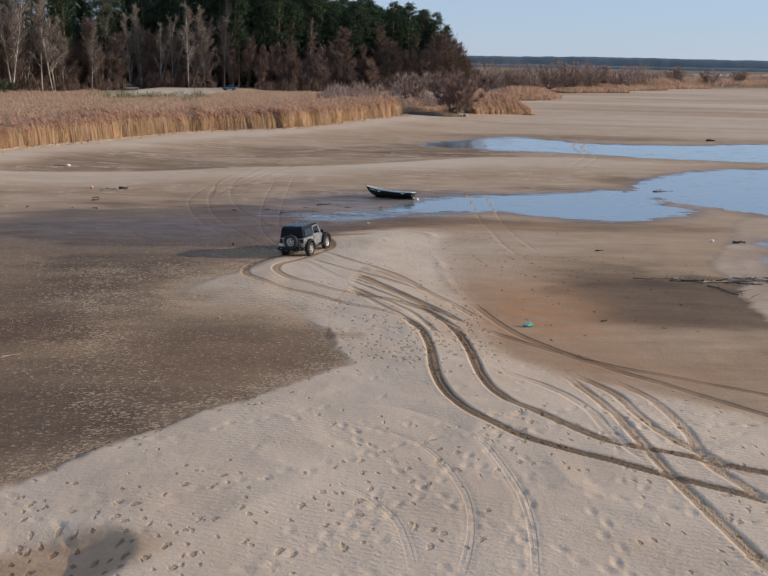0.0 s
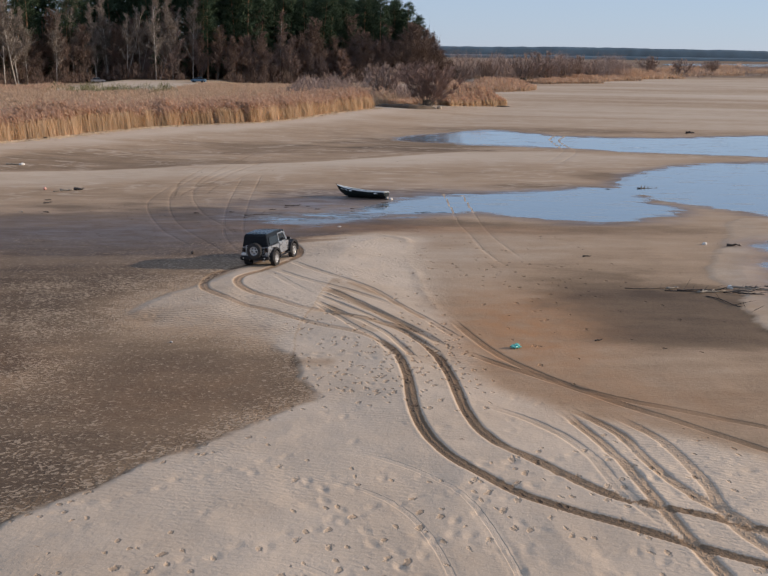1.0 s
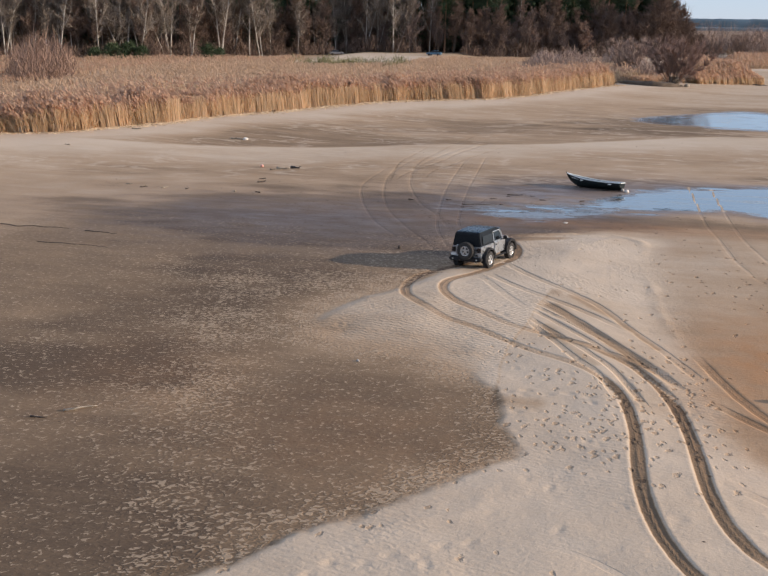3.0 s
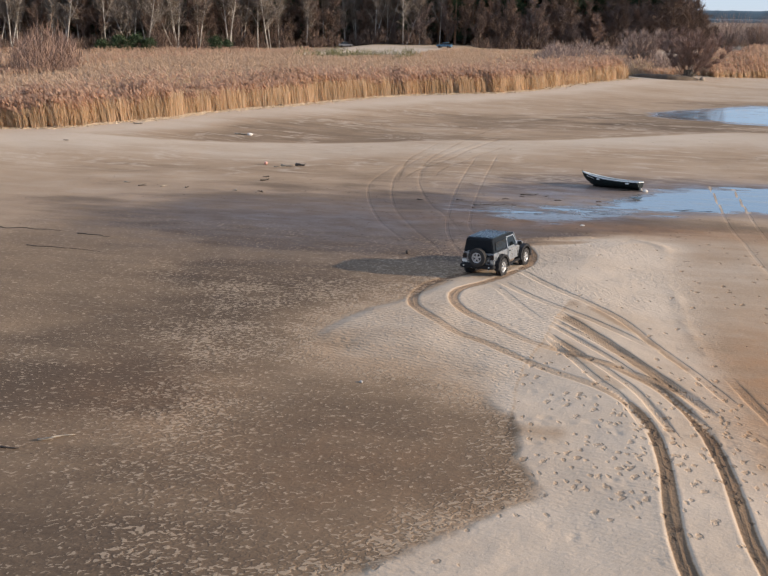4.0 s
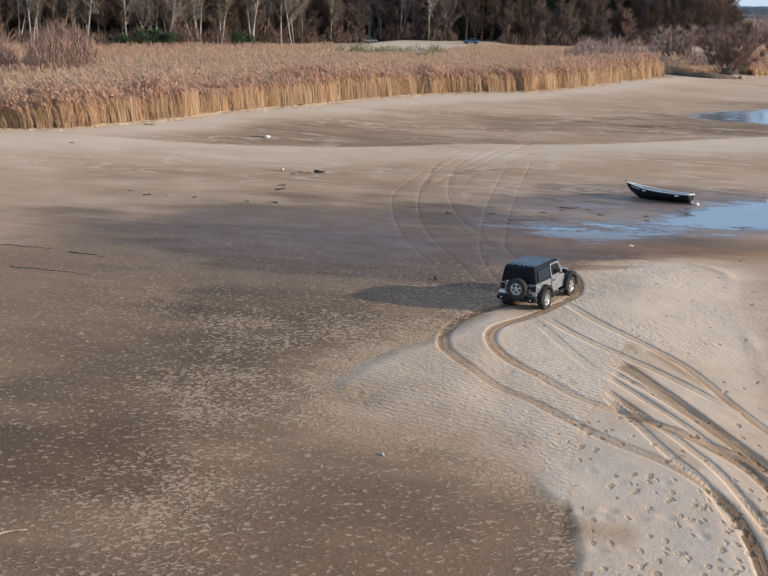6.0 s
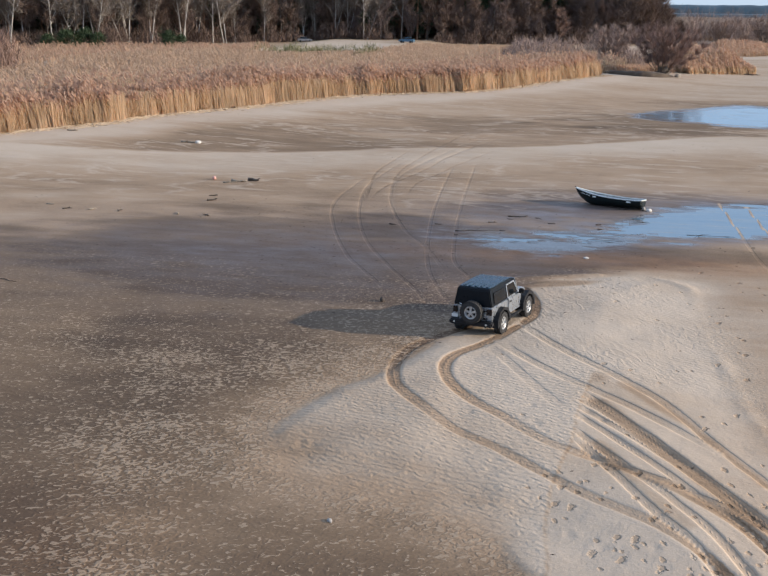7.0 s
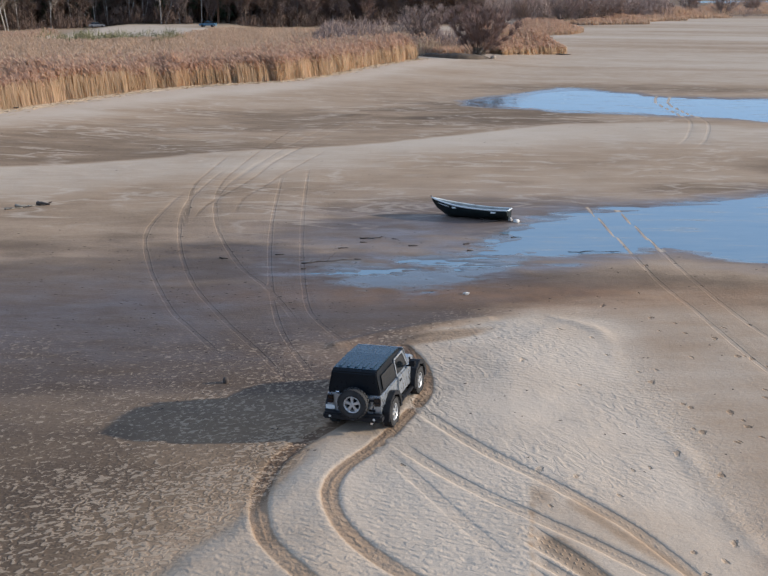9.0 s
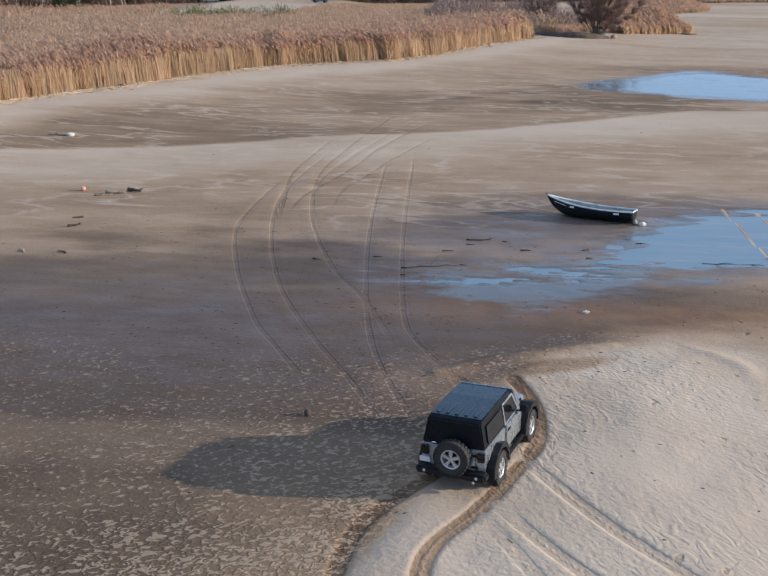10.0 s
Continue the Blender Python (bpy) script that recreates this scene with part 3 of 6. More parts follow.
rut_gap, rut_deep, damp = np.full(GX.shape, 1.0), np.zeros(GX.shape), np.zeros(GX.shape)
for number, (deep, damp_shade, points) in enumerate(RUTS):
    line = spline(points, 5)
    lo, hi = line.min(axis=0) - 1, line.max(axis=0) + 1
    r0, r1 = np.searchsorted(rows_y, [lo[1], hi[1]])
    sub = (slice(r0, r1), slice(None))
    x, y = GX[sub], GY[sub]
    near = (x > lo[0]) & (x < hi[0])
    d = line_distance(line, x[near], y[near]) + layered(x[near] * 0.8, y[near] * 0.8, 83, 2) * 0.04
    fade = np.clip(0.8 + 0.9 * layered(x[near] * 0.5, y[near] * 0.5, 91, 2), 0.2, 1.2)
    if number < 2:                              # the fresh pair: deep in the curve, shallow on the firm middle
        fade = fade * np.interp(y[near], [38, 43, 46.5, 49.5], [1.0, 0.45, 0.45, 0.85])
        damp_shade = np.interp(y[near], [39, 43.5, 50, 57, 61], [1.0, 0.55, 0.45, 0.8, 1.1])
    else:                                       # older ruts fade out at their ends
        for end in ((line[-1],) if abs(points[0][0] + 1.7) < 0.3 and 45 < points[0][1] < 49.5 else (line[0], line[-1])):
            fade = fade * soft(0.0, 4.0 if abs(deep - 0.3) < 0.02 else 1.8, np.hypot(x[near] - end[0], y[near] - end[1]))
    if number < 2:
        d = d / np.interp(y[near], [45, 49], [1.0, 1.12])
    if number < 2:                              # red-brown sand turned up
        v = rust[sub]
        v[near] += 0.22 * soft(0.22, 0.15, d) * soft(44, 50, y[near])
    if abs(deep - 0.31) < 1e-6:                 # drained sand on their lips
        d = d / (1.5 if points[0][1] > 100 else 1.0)
        for values in (wet, sheen, film, rust):
            v = values[sub]
            v[near] = np.where((d < 0.11) & (shore[sub][near] < 1.0), np.minimum(v[near], 0.08), v[near])
    if deep == 0.30:                            # pale drained lines on the damp flat
        v = wet[sub]
        v[near] -= 0.08 * fade * soft(0.15, 0.06, np.abs(d - 0.02))
    if 45 < points[0][1] < 49.5 and abs(points[0][0] + 1.7) < 0.3:
        d = d / 0.75                            # narrow grooves of the trampled patch
    h = H[sub]
    flat_floor = 5 if deep in (1.35, 1.25, 1.1) else 8
    if flat_floor == 5:
        fade = fade * soft(0.0, 0.6, np.hypot(x[near] - line[0][0], y[near] - line[0][1]))
    h[near] += deep * fade * (-0.042 * np.exp(-(d / 0.20) ** flat_floor) + (0.0 if flat_floor == 5 else 0.010) * np.exp(-(d / 0.05) ** 2) + (0.004 if number < 2 or flat_floor == 5 else 0.006) * np.exp(-((d - 0.30) / 0.075) ** 2))
    if abs(deep - 0.3) < 0.02:
        d = d / 0.5                            # faint narrow tracks
    if abs(deep - 0.31) < 1e-6:                 # these two cross the stream: their lips stand out of the film of water
        h[near] = np.maximum(h[near], -0.06 + 0.040 * soft(0.22, 0.07, d) * np.maximum(soft(82.5, 80, y[near] + layered(x[near] * 2, y[near] * 2, 7, 2)), soft(100, 106, y[near])))
    gap, k, w = rut_gap[sub], rut_deep[sub], damp[sub]
    first = d < gap[near]
    gap[near] = np.where(first, d, gap[near])
    k[near] = np.where(first, deep * fade, k[near])
    w[near] = np.where(first, damp_shade, w[near])

# footprints trodden into the dry bar
steps = []
rng = np.random.default_rng(5)
for _ in range(20):
    a = rng.uniform(0, 2 * math.pi)
    px, py = rng.uniform(-9, 11), rng.uniform(19, 40)
    for k in range(int(rng.integers(8, 40))):
        a += rng.normal(0, 0.12)
        px, py = px + math.cos(a) * 0.62, py + math.sin(a) * 0.62
        steps.append((px - math.sin(a) * (0.11 if k % 2 else -0.11), py + math.cos(a) * (0.11 if k % 2 else -0.11), a, rng.uniform(0.6, 1.2)))
for _ in range(250):
    steps.append((rng.uniform(-9, 12), 18 + 30 * rng.random() ** 1.4, rng.uniform(0, 6.3), rng.uniform(0.3, 0.9)))
for px, py, a, deep in steps:
    if not (17.5 < py < 56):
        continue
    r0, r1 = np.searchsorted(rows_y, [py - 0.32, py + 0.32])
    c0, c1 = np.searchsorted(GX[r0], [px - 0.35, px + 0.35])
    if c1 - c0 < 3 or c1 - c0 > 60:
        continue
    sub = (slice(r0, r1), slice(c0, c1))
    dx, dy = GX[sub] - px, GY[sub] - py
    q = ((dx * math.cos(a) + dy * math.sin(a)) / 0.17) ** 2 + ((dy * math.cos(a) - dx * math.sin(a)) / 0.10) ** 2
    H[sub] += deep * dry[sub] * (-0.035 * np.exp(-q) + 0.008 * np.exp(-(np.sqrt(q) - 1.7) ** 2 / 0.2))


def ground_height(x, y):
    r = int(np.clip(np.searchsorted(rows_y, y), 1, len(rows_y) - 1))
    c = int(np.clip(np.searchsorted(GX[r], x), 1, len(u) - 1))
    return float(H[r, c])


# ---- ground material ----
sand, nt, bsdf = fresh_material("sand_and_silt", 0.95)
wide = place_of(nt)
blot = noise_of(nt, place_of(nt, (0.6, 1.0, 1)), 0.35, 7, 0.62)
grain = noise_of(nt, wide, 7.0, 7, 0.72)
ruts = arith(nt, "ADD", field(nt, "rut_gap"), arith(nt, "MULTIPLY", arith(nt, "SUBTRACT", noise_of(nt, wide, 6.0, 4), 0.5), 0.05))
rut_deep_f = field(nt, "rut_deep")
rut_floor = arith(nt, "MULTIPLY", ramp(nt, ruts, [(0.155, 1.0), (0.20, 0.0)]), arith(nt, "MULTIPLY", rut_deep_f, 1.5, True))
rut_berm = arith(nt, "MULTIPLY", ramp(nt, ruts, [(0.18, 0.0), (0.24, 1.0), (0.34, 0.0)]), rut_deep_f)
rut_line = arith(nt, "MULTIPLY", ramp(nt, ruts, [(0.0, 1.0), (0.05, 0.0)]), rut_deep_f)
# trodden prints: two sizes of dent, kept where somebody walked
prints = None
for scale, turn, length in ((2.3, 70, 1.8), (3.2, 110, 1.6)):
    cells = nt.nodes.new("ShaderNodeTexVoronoi")
    cells.inputs["Scale"].default_value = scale
    cells.voronoi_dimensions = "2D"
    nt.links.new(grained(nt, turn, length, 1.0), cells.inputs["Vector"])
    chance = nt.nodes.new("ShaderNodeSeparateColor")
    nt.links.new(cells.outputs["Color"], chance.inputs[0])
    there = arith(nt, "GREATER_THAN", field(nt, "foot"), chance.outputs[0])
    edge_noise = arith(nt, "MULTIPLY", arith(nt, "SUBTRACT", noise_of(nt, wide, 6.0, 3), 0.5), 0.6)
    one = arith(nt, "MULTIPLY", ramp(nt, arith(nt, "ADD", cells.outputs["Distance"], edge_noise), [(0.08, 1.0), (0.22, 0.0)]), there)
    prints = one if prints is None else arith(nt, "MAXIMUM", prints, one)
wet_shade_f = arith(nt, "ADD", field(nt, "wet"), arith(nt, "MULTIPLY", arith(nt, "SUBTRACT", blot, 0.5), 0.38))
long_blot = noise_of(nt, place_of(nt, (0.22, 1.0, 1), 4), 1.1, 7, 0.68)
wet_shade_f = arith(nt, "ADD", wet_shade_f, arith(nt, "MULTIPLY", arith(nt, "SUBTRACT", long_blot, 0.5), ramp(nt, field(nt, "wet"), [(0.05, 0.08), (0.3, 0.32)])))
wet_shade_f = arith(nt, "ADD", wet_shade_f, arith(nt, "MULTIPLY", arith(nt, "SUBTRACT", grain, 0.5), ramp(nt, field(nt, "wet"), [(0.2, 0.22), (0.6, 0.36)])))
wet_shade_f = arith(nt, "ADD", wet_shade_f, arith(nt, "MULTIPLY", arith(nt, "MULTIPLY", field(nt, "damp"), rut_floor), 0.70))
# shadow inside the prints is painted as a darker tone
wet_shade_f = arith(nt, "ADD", wet_shade_f, arith(nt, "MULTIPLY", prints, 0.26), True)
colour = ramp(nt, wet_shade_f, [(0.0, (0.565, 0.452, 0.344)), (0.16, (0.505, 0.390, 0.286)), (0.42, (0.392, 0.272, 0.176)), (0.66, (0.222, 0.150, 0.094)), (1.0, (0.10, 0.068, 0.046))])
# dried crests of the ripples: short pale worms
worm = noise_of(nt, grained(nt, 25, 0.165, 0.115), 1.0, 1.2, 0.5, 0.9)
patchy = noise_of(nt, place_of(nt, (0.7, 1.3, 1), 0, (7, 3, 0)), 0.8, 5, 0.65)
reach = arith(nt, "MULTIPLY", field(nt, "mottle"), ramp(nt, patchy, [(0.36, 0.05), (0.60, 1.0)]), True)
crest_mask = ramp(nt, arith(nt, "SUBTRACT", arith(nt, "ADD", worm, arith(nt, "MULTIPLY", reach, 0.165)), 0.628), [(0.0, 0.0), (0.05, 1.0)])
crest_mask = arith(nt, "MULTIPLY", crest_mask, ramp(nt, field(nt, "mottle"), [(0.0, 0.0), (0.12, 1.0)]))
worm_ridge = ramp(nt, worm, [(0.42, 0.0), (0.58, 1.0)])
colour = blend(nt, arith(nt, "MULTIPLY", crest_mask, 0.66), colour, (0.45, 0.335, 0.23))
# thin pale drift lines left by the falling water
drift = arith(nt, "ABSOLUTE", arith(nt, "SUBTRACT", noise_of(nt, place_of(nt, (0.35, 1.0, 1), 8, (3, 9, 0)), 0.42, 5, 0.55, 0.4), 0.5))
drift_mask = arith(nt, "MULTIPLY", ramp(nt, drift, [(0.0, 1.0), (0.034, 0.0)]), ramp(nt, noise_of(nt, wide, 0.16, 3), [(0.37, 0.0), (0.52, 1.0)]))
colour = blend(nt, arith(nt, "MULTIPLY", drift_mask, field(nt, "drift")), colour, (0.55, 0.435, 0.33))
rust_f = arith(nt, "MULTIPLY", field(nt, "rust"), ramp(nt, noise_of(nt, wide, 0.9, 6), [(0.3, 0.3), (0.65, 1.0)]))
colour = blend(nt, arith(nt, "MULTIPLY", rust_f, 0.88, True), colour, (0.40, 0.205, 0.098))
colour = blend(nt, ramp(nt, noise_of(nt, wide, 30.0, 3), [(0.3, 0.16), (0.6, 0.0)]), colour, (0.12, 0.09, 0.07))
sheen_f = arith(nt, "MULTIPLY", field(nt, "sheen"), ramp(nt, noise_of(nt, place_of(nt, (0.5, 1.2, 1)), 0.8, 6), [(0.35, 0.45), (0.65, 1.0)]))
colour = blend(nt, arith(nt, "MULTIPLY", sheen_f, 0.68), colour, (0.148, 0.122, 0.124))
# a film of standing water at the rims of stream and pool
film_f = ramp(nt, arith(nt, "ADD", field(nt, "film"), arith(nt, "MULTIPLY", arith(nt, "SUBTRACT", noise_of(nt, place_of(nt, (0.8, 1.6, 1)), 1.6, 5, 0.6), 0.5), 0.9)), [(0.35, 0.0), (0.75, 1.0)])
film_f = arith(nt, "MULTIPLY", film_f, arith(nt, "MULTIPLY", field(nt, "film"), 4.0, True))
colour = blend(nt, arith(nt, "MULTIPLY", film_f, 0.7), colour, (0.105, 0.115, 0.115))
plug(nt, bsdf.inputs["Base Color"], colour)
plug(nt, bsdf.inputs["Roughness"], blend(nt, film_f, ramp(nt, sheen_f, [(0.0, 0.95), (0.3, 0.75), (1.0, 0.36)]), (0.13, 0.13, 0.13)))
plug(nt, bsdf.inputs["Specular IOR Level"], blend(nt, film_f, ramp(nt, sheen_f, [(0.0, 0.12), (1.0, 0.42)]), (0.6, 0.6, 0.6)))
# relief: wind ripples, ruts and prints, lumps, grains
broken = ramp(nt, noise_of(nt, grained(nt, -30, 0.55, 0.30, (2, 6, 0)), 1.0, 2, 0.55, 0.4), [(0.36, 0.35), (0.52, 1.0)])
ridge = arith(nt, "MULTIPLY", ripples_of(nt, 76, 0.21, 5.5, 2.0, 2.6), broken)
ripple_f = field(nt, "ripple")
lumps = noise_of(nt, grained(nt, 96, 0.42, 0.19, (4, 2, 0)), 1.0, 3, 0.55, 0.3)
far_ridge = ramp(nt, noise_of(nt, grained(nt, -62, 0.42, 0.22, (5, 1, 0)), 1.0, 1.6, 0.55, 0.9), [(0.38, 0.0), (0.62, 1.0)])
ridge = arith(nt, "ADD", arith(nt, "MULTIPLY", ridge, arith(nt, "MULTIPLY", ripple_f, 1.25)), arith(nt, "MULTIPLY", far_ridge, arith(nt, "MULTIPLY", field(nt, "ripple_far"), 1.0)))
ripples = arith(nt, "ADD", ridge, arith(nt, "MULTIPLY", arith(nt, "MULTIPLY", lumps, arith(nt, "ADD", arith(nt, "MULTIPLY", ripple_f, 0.4), 0.45)), ramp(nt, field(nt, "wet"), [(0.2, 1.0), (0.5, 0.45)])))
n1 = bumped(nt, ripples, 0.8, 0.016)
n1 = bumped(nt, arith(nt, "MULTIPLY", worm_ridge, arith(nt, "ADD", arith(nt, "MULTIPLY", field(nt, "mottle"), 0.7), 0.20)), 0.7, 0.020, n1)
n2 = bumped(nt, arith(nt, "SUBTRACT", arith(nt, "MULTIPLY", rut_berm, 0.2), arith(nt, "ADD", rut_floor, arith(nt, "MULTIPLY", prints, 1.25))), 0.8, 0.045, n1)
tread = arith(nt, "MULTIPLY", noise_of(nt, grained(nt, 20, 0.10, 0.16), 1.0, 3, 0.6), arith(nt, "MULTIPLY", rut_floor, ramp(nt, field(nt, "damp"), [(0.2, 0.12), (0.6, 1.0)])))
n2 = bumped(nt, arith(nt, "ADD", tread, arith(nt, "MULTIPLY", rut_line, 0.5)), 0.8, 0.045, n2)
n3 = bumped(nt, noise_of(nt, grained(nt, 85, 0.7, 0.28), 1.0, 4, 0.6), 0.3, 0.022, n2)
n4 = bumped(nt, noise_of(nt, grained(nt, 85, 0.11, 0.06), 1.0, 4, 0.7), 0.4, 0.012, n3)
calm = nt.nodes.new("ShaderNodeMix")
calm.data_type = "VECTOR"
nt.links.new(arith(nt, "MULTIPLY", film_f, 0.85), calm.inputs[0])
nt.links.new(n4, calm.inputs[4])
nt.links.new(nt.nodes.new("ShaderNodeNewGeometry").outputs["Normal"], calm.inputs[5])
plug(nt, bsdf.inputs["Normal"], calm.outputs[1])

n_r, n_c = GX.shape
idx = np.arange(n_r * n_c).reshape(n_r, n_c)
quads = np.stack([idx[:-1, :-1], idx[:-1, 1:], idx[1:, 1:], idx[1:, :-1]], axis=-1).reshape(-1, 4)
ground_mesh = array_mesh("ground", np.stack([GX, GY, H], axis=-1).reshape(-1, 3), quads, [sand], True)
for key, values in (("wet", wet), ("damp", damp), ("drift", 0.65 * soft(73, 80, GY) * np.maximum(soft(170, 120, GY), 0.8 * soft(0, 15, GX) * soft(420, 300, GY))), ("rut_gap", rut_gap), ("rut_deep", rut_deep), ("foot", foot), ("rust", np.clip(rust, 0, 1)), ("mottle", mottle), ("sheen", sheen), ("film", film), ("ripple_far", dry * soft(47, 51.5, GY) * np.clip(0.55 + 2.2 * layered(GX * 0.3, GY * 0.25, 149, 3), 0.15, 1)), ("ripple", ripple)):
    ground_mesh.attributes.new(key, "FLOAT", "POINT").data.foreach_set("value", values.astype(np.float32).ravel())
ground = tagged(new("ground", ground_mesh), "dry pale sandbar and damp brown silt flat with wheel ruts and footprints", "ground", kind="structure")

# ---- water ----
water, nt, bsdf = fresh_material("shallow_water", 0.04, 0.0, (0.09, 0.085, 0.08))
bsdf.inputs["IOR"].default_value = 1.33
bsdf.inputs["Specular IOR Level"].default_value = 1.0
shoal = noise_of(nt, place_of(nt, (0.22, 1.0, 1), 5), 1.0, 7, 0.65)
# base colour carries painted sky-reflection blue, turning to sand tone on the shoals
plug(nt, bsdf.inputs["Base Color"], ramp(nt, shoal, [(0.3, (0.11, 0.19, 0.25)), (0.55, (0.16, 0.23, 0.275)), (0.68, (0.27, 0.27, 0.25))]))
plug(nt, bsdf.inputs["Roughness"], ramp(nt, shoal, [(0.3, 0.03), (0.52, 0.06), (0.66, 0.30)]))
waves = bumped(nt, noise_of(nt, place_of(nt, (0.35, 1.0, 1)), 3.0, 3), 0.10, 0.02)
plug(nt, bsdf.inputs["Normal"], bumped(nt, shoal, 0.12, 0.06, waves))


def water_sheet(name, loop, z, label):
    out = loop - loop.mean(axis=0)
    tang = np.roll(loop, -1, axis=0) - np.roll(loop, 1, axis=0)
    norm = np.stack([tang[:, 1], -tang[:, 0]], axis=1) / (np.linalg.norm(tang, axis=1, keepdims=True) + 1e-9)
    if signed_distance(loop, loop[:1, 0] + norm[:1, 0] * 0.2, loop[:1, 1] + norm[:1, 1] * 0.2)[0] < 0:
        norm = -norm
    pts = loop + norm * 0.8
    bm = bmesh.new()
    f = bm.faces.new([bm.verts.new((p[0], p[1], z)) for p in pts])
    if f.normal.z < 0:
        f.normal_flip()
    bmesh.ops.triangulate(bm, faces=[f])
    me = bpy.data.meshes.new(name)
    bm.to_mesh(me)
    bm.free()
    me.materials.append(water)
    return tagged(new(name, me), label, "water", kind="structure")


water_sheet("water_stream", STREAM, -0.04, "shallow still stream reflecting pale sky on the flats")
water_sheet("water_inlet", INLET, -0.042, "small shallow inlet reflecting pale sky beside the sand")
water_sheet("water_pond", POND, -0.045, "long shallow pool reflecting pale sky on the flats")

# ---- reeds ----
reed_stalk = island_coloured("reed_stalk", (0.58, 0.42, 0.265), (0.78, 0.59, 0.405), 0.75, 0.6)
reed_plume = island_coloured("reed_plume", (0.51, 0.325, 0.225), (0.68, 0.465, 0.335), 0.9, 0.55)
reed_litter = island_coloured("reed_litter", (0.48, 0.34, 0.21), (0.7, 0.53, 0.36), 0.9)


def heights_at(x, y):
    h, _, _, _, _, _ = relief(np.asarray(x), np.asarray(y))
    return h


reed_far = island_coloured("reed_far", (0.50, 0.352, 0.24), (0.66, 0.485, 0.35), 0.85, 0.5)


def reed_mesh(name, x, y, z, tall, rng, width=0.05, plume=0.42, stalk_mat=None, plume_mat=None):
    """Stalks with a long leaf and a drooping plume each, joined in one mesh."""
    n = len(x)
    yaw = rng.uniform(0, math.pi, n)
    lean_a = rng.normal(math.pi, 0.6, n)
    lean = np.abs(rng.normal(0.22, 0.11, n)) * tall
    cx, sx = np.cos(yaw) * width, np.sin(yaw) * width
    lx, ly = np.cos(lean_a) * lean, np.sin(lean_a) * lean * 0.6

    def pt(f, side, drop=0.0, k=1.0):
        return np.stack([x + lx * f * f + side * cx * k, y + ly * f * f + side * sx * k, z + tall * f - drop], axis=-1)
    top = 0.86
    stalk = [pt(0, -1), pt(0, 1), pt(0.55, -0.8), pt(0.55, 0.8), pt(top, -0.45), pt(top, 0.45)]
    la = rng.normal(math.pi, 1.0, n)
    ll = rng.uniform(0.4, 0.9, n)
    fa = rng.uniform(0.15, 0.7, n)
    base = np.stack([x + lx * fa * fa, y + ly * fa * fa, z + tall * fa], axis=-1)
    tip = base + np.stack([np.cos(la) * ll * 0.6, np.sin(la) * ll * 0.4, rng.uniform(0.1, 0.7, n)], axis=-1)
    leaves = []
    for lo_f, hi_f in ((0.02, 0.3), (0.25, 0.55)):
        f2 = rng.uniform(lo_f, hi_f, n)
        b2 = np.stack([x + lx * f2 * f2, y + ly * f2 * f2, z + tall * f2], axis=-1)
        a2, k2 = rng.normal(math.pi, 1.2, n), rng.uniform(0.6, 1.1, n)
        t2 = b2 + np.stack([np.cos(a2) * 0.32 * k2, np.sin(a2) * 0.22 * k2, k2], axis=-1)
        y2 = rng.uniform(0, math.pi, n)
        o2 = np.stack([np.cos(y2) * width * 1.5, np.sin(y2) * width * 1.5, y2 * 0], axis=-1)
        leaves += [b2 - o2, b2 + o2, t2]
    leaf = [base + np.stack([cx * 1.6, sx * 1.6, cx * 0 - 0.1], axis=-1), base - np.stack([cx * 1.6, sx * 1.6, cx * 0 - 0.06], axis=-1), tip]
    pw = rng.uniform(0.04, 0.09, n)
    pa = rng.normal(math.pi, 0.8, n)
    p0 = pt(top - 0.02, 0)
    pd = np.stack([np.cos(pa) * plume * 0.5, np.sin(pa) * plume * 0.3, np.full(n, plume * 0.75)], axis=-1)
    side = np.stack([np.cos(yaw) * pw, np.sin(yaw) * pw, np.zeros(n)], axis=-1)
    droop = np.stack([np.cos(pa) * 0.28, np.sin(pa) * 0.18, np.full(n, -0.12)], axis=-1)
    plumes = [p0 - pd * 0.25, p0 + pd * 0.35 - side * 1.3, p0 + pd * 0.35 + side * 1.3, p0 + pd * 0.85 + side * 0.7 + [0, 0, -0.05], p0 + pd, p0 + pd * 0.5 + droop]
    co = np.stack(stalk + leaf + plumes + leaves, axis=1).reshape(-1, 3)
    b = (np.arange(n) * 21)[:, None]
    tri = np.array([[0, 1, 3], [0, 3, 2], [2, 3, 5], [2, 5, 4], [6, 7, 8], [9, 10, 11], [10, 12, 11], [10, 13, 12], [9, 12, 14], [15, 16, 17], [18, 19, 20]])
    faces = (b[:, :, None] + tri[None]).reshape(-1, 3)
    return array_mesh(name, co, faces, [stalk_mat or reed_stalk, plume_mat or reed_plume], False, np.tile([0, 0, 0, 0, 0, 1, 1, 1, 1, 0, 0], n))


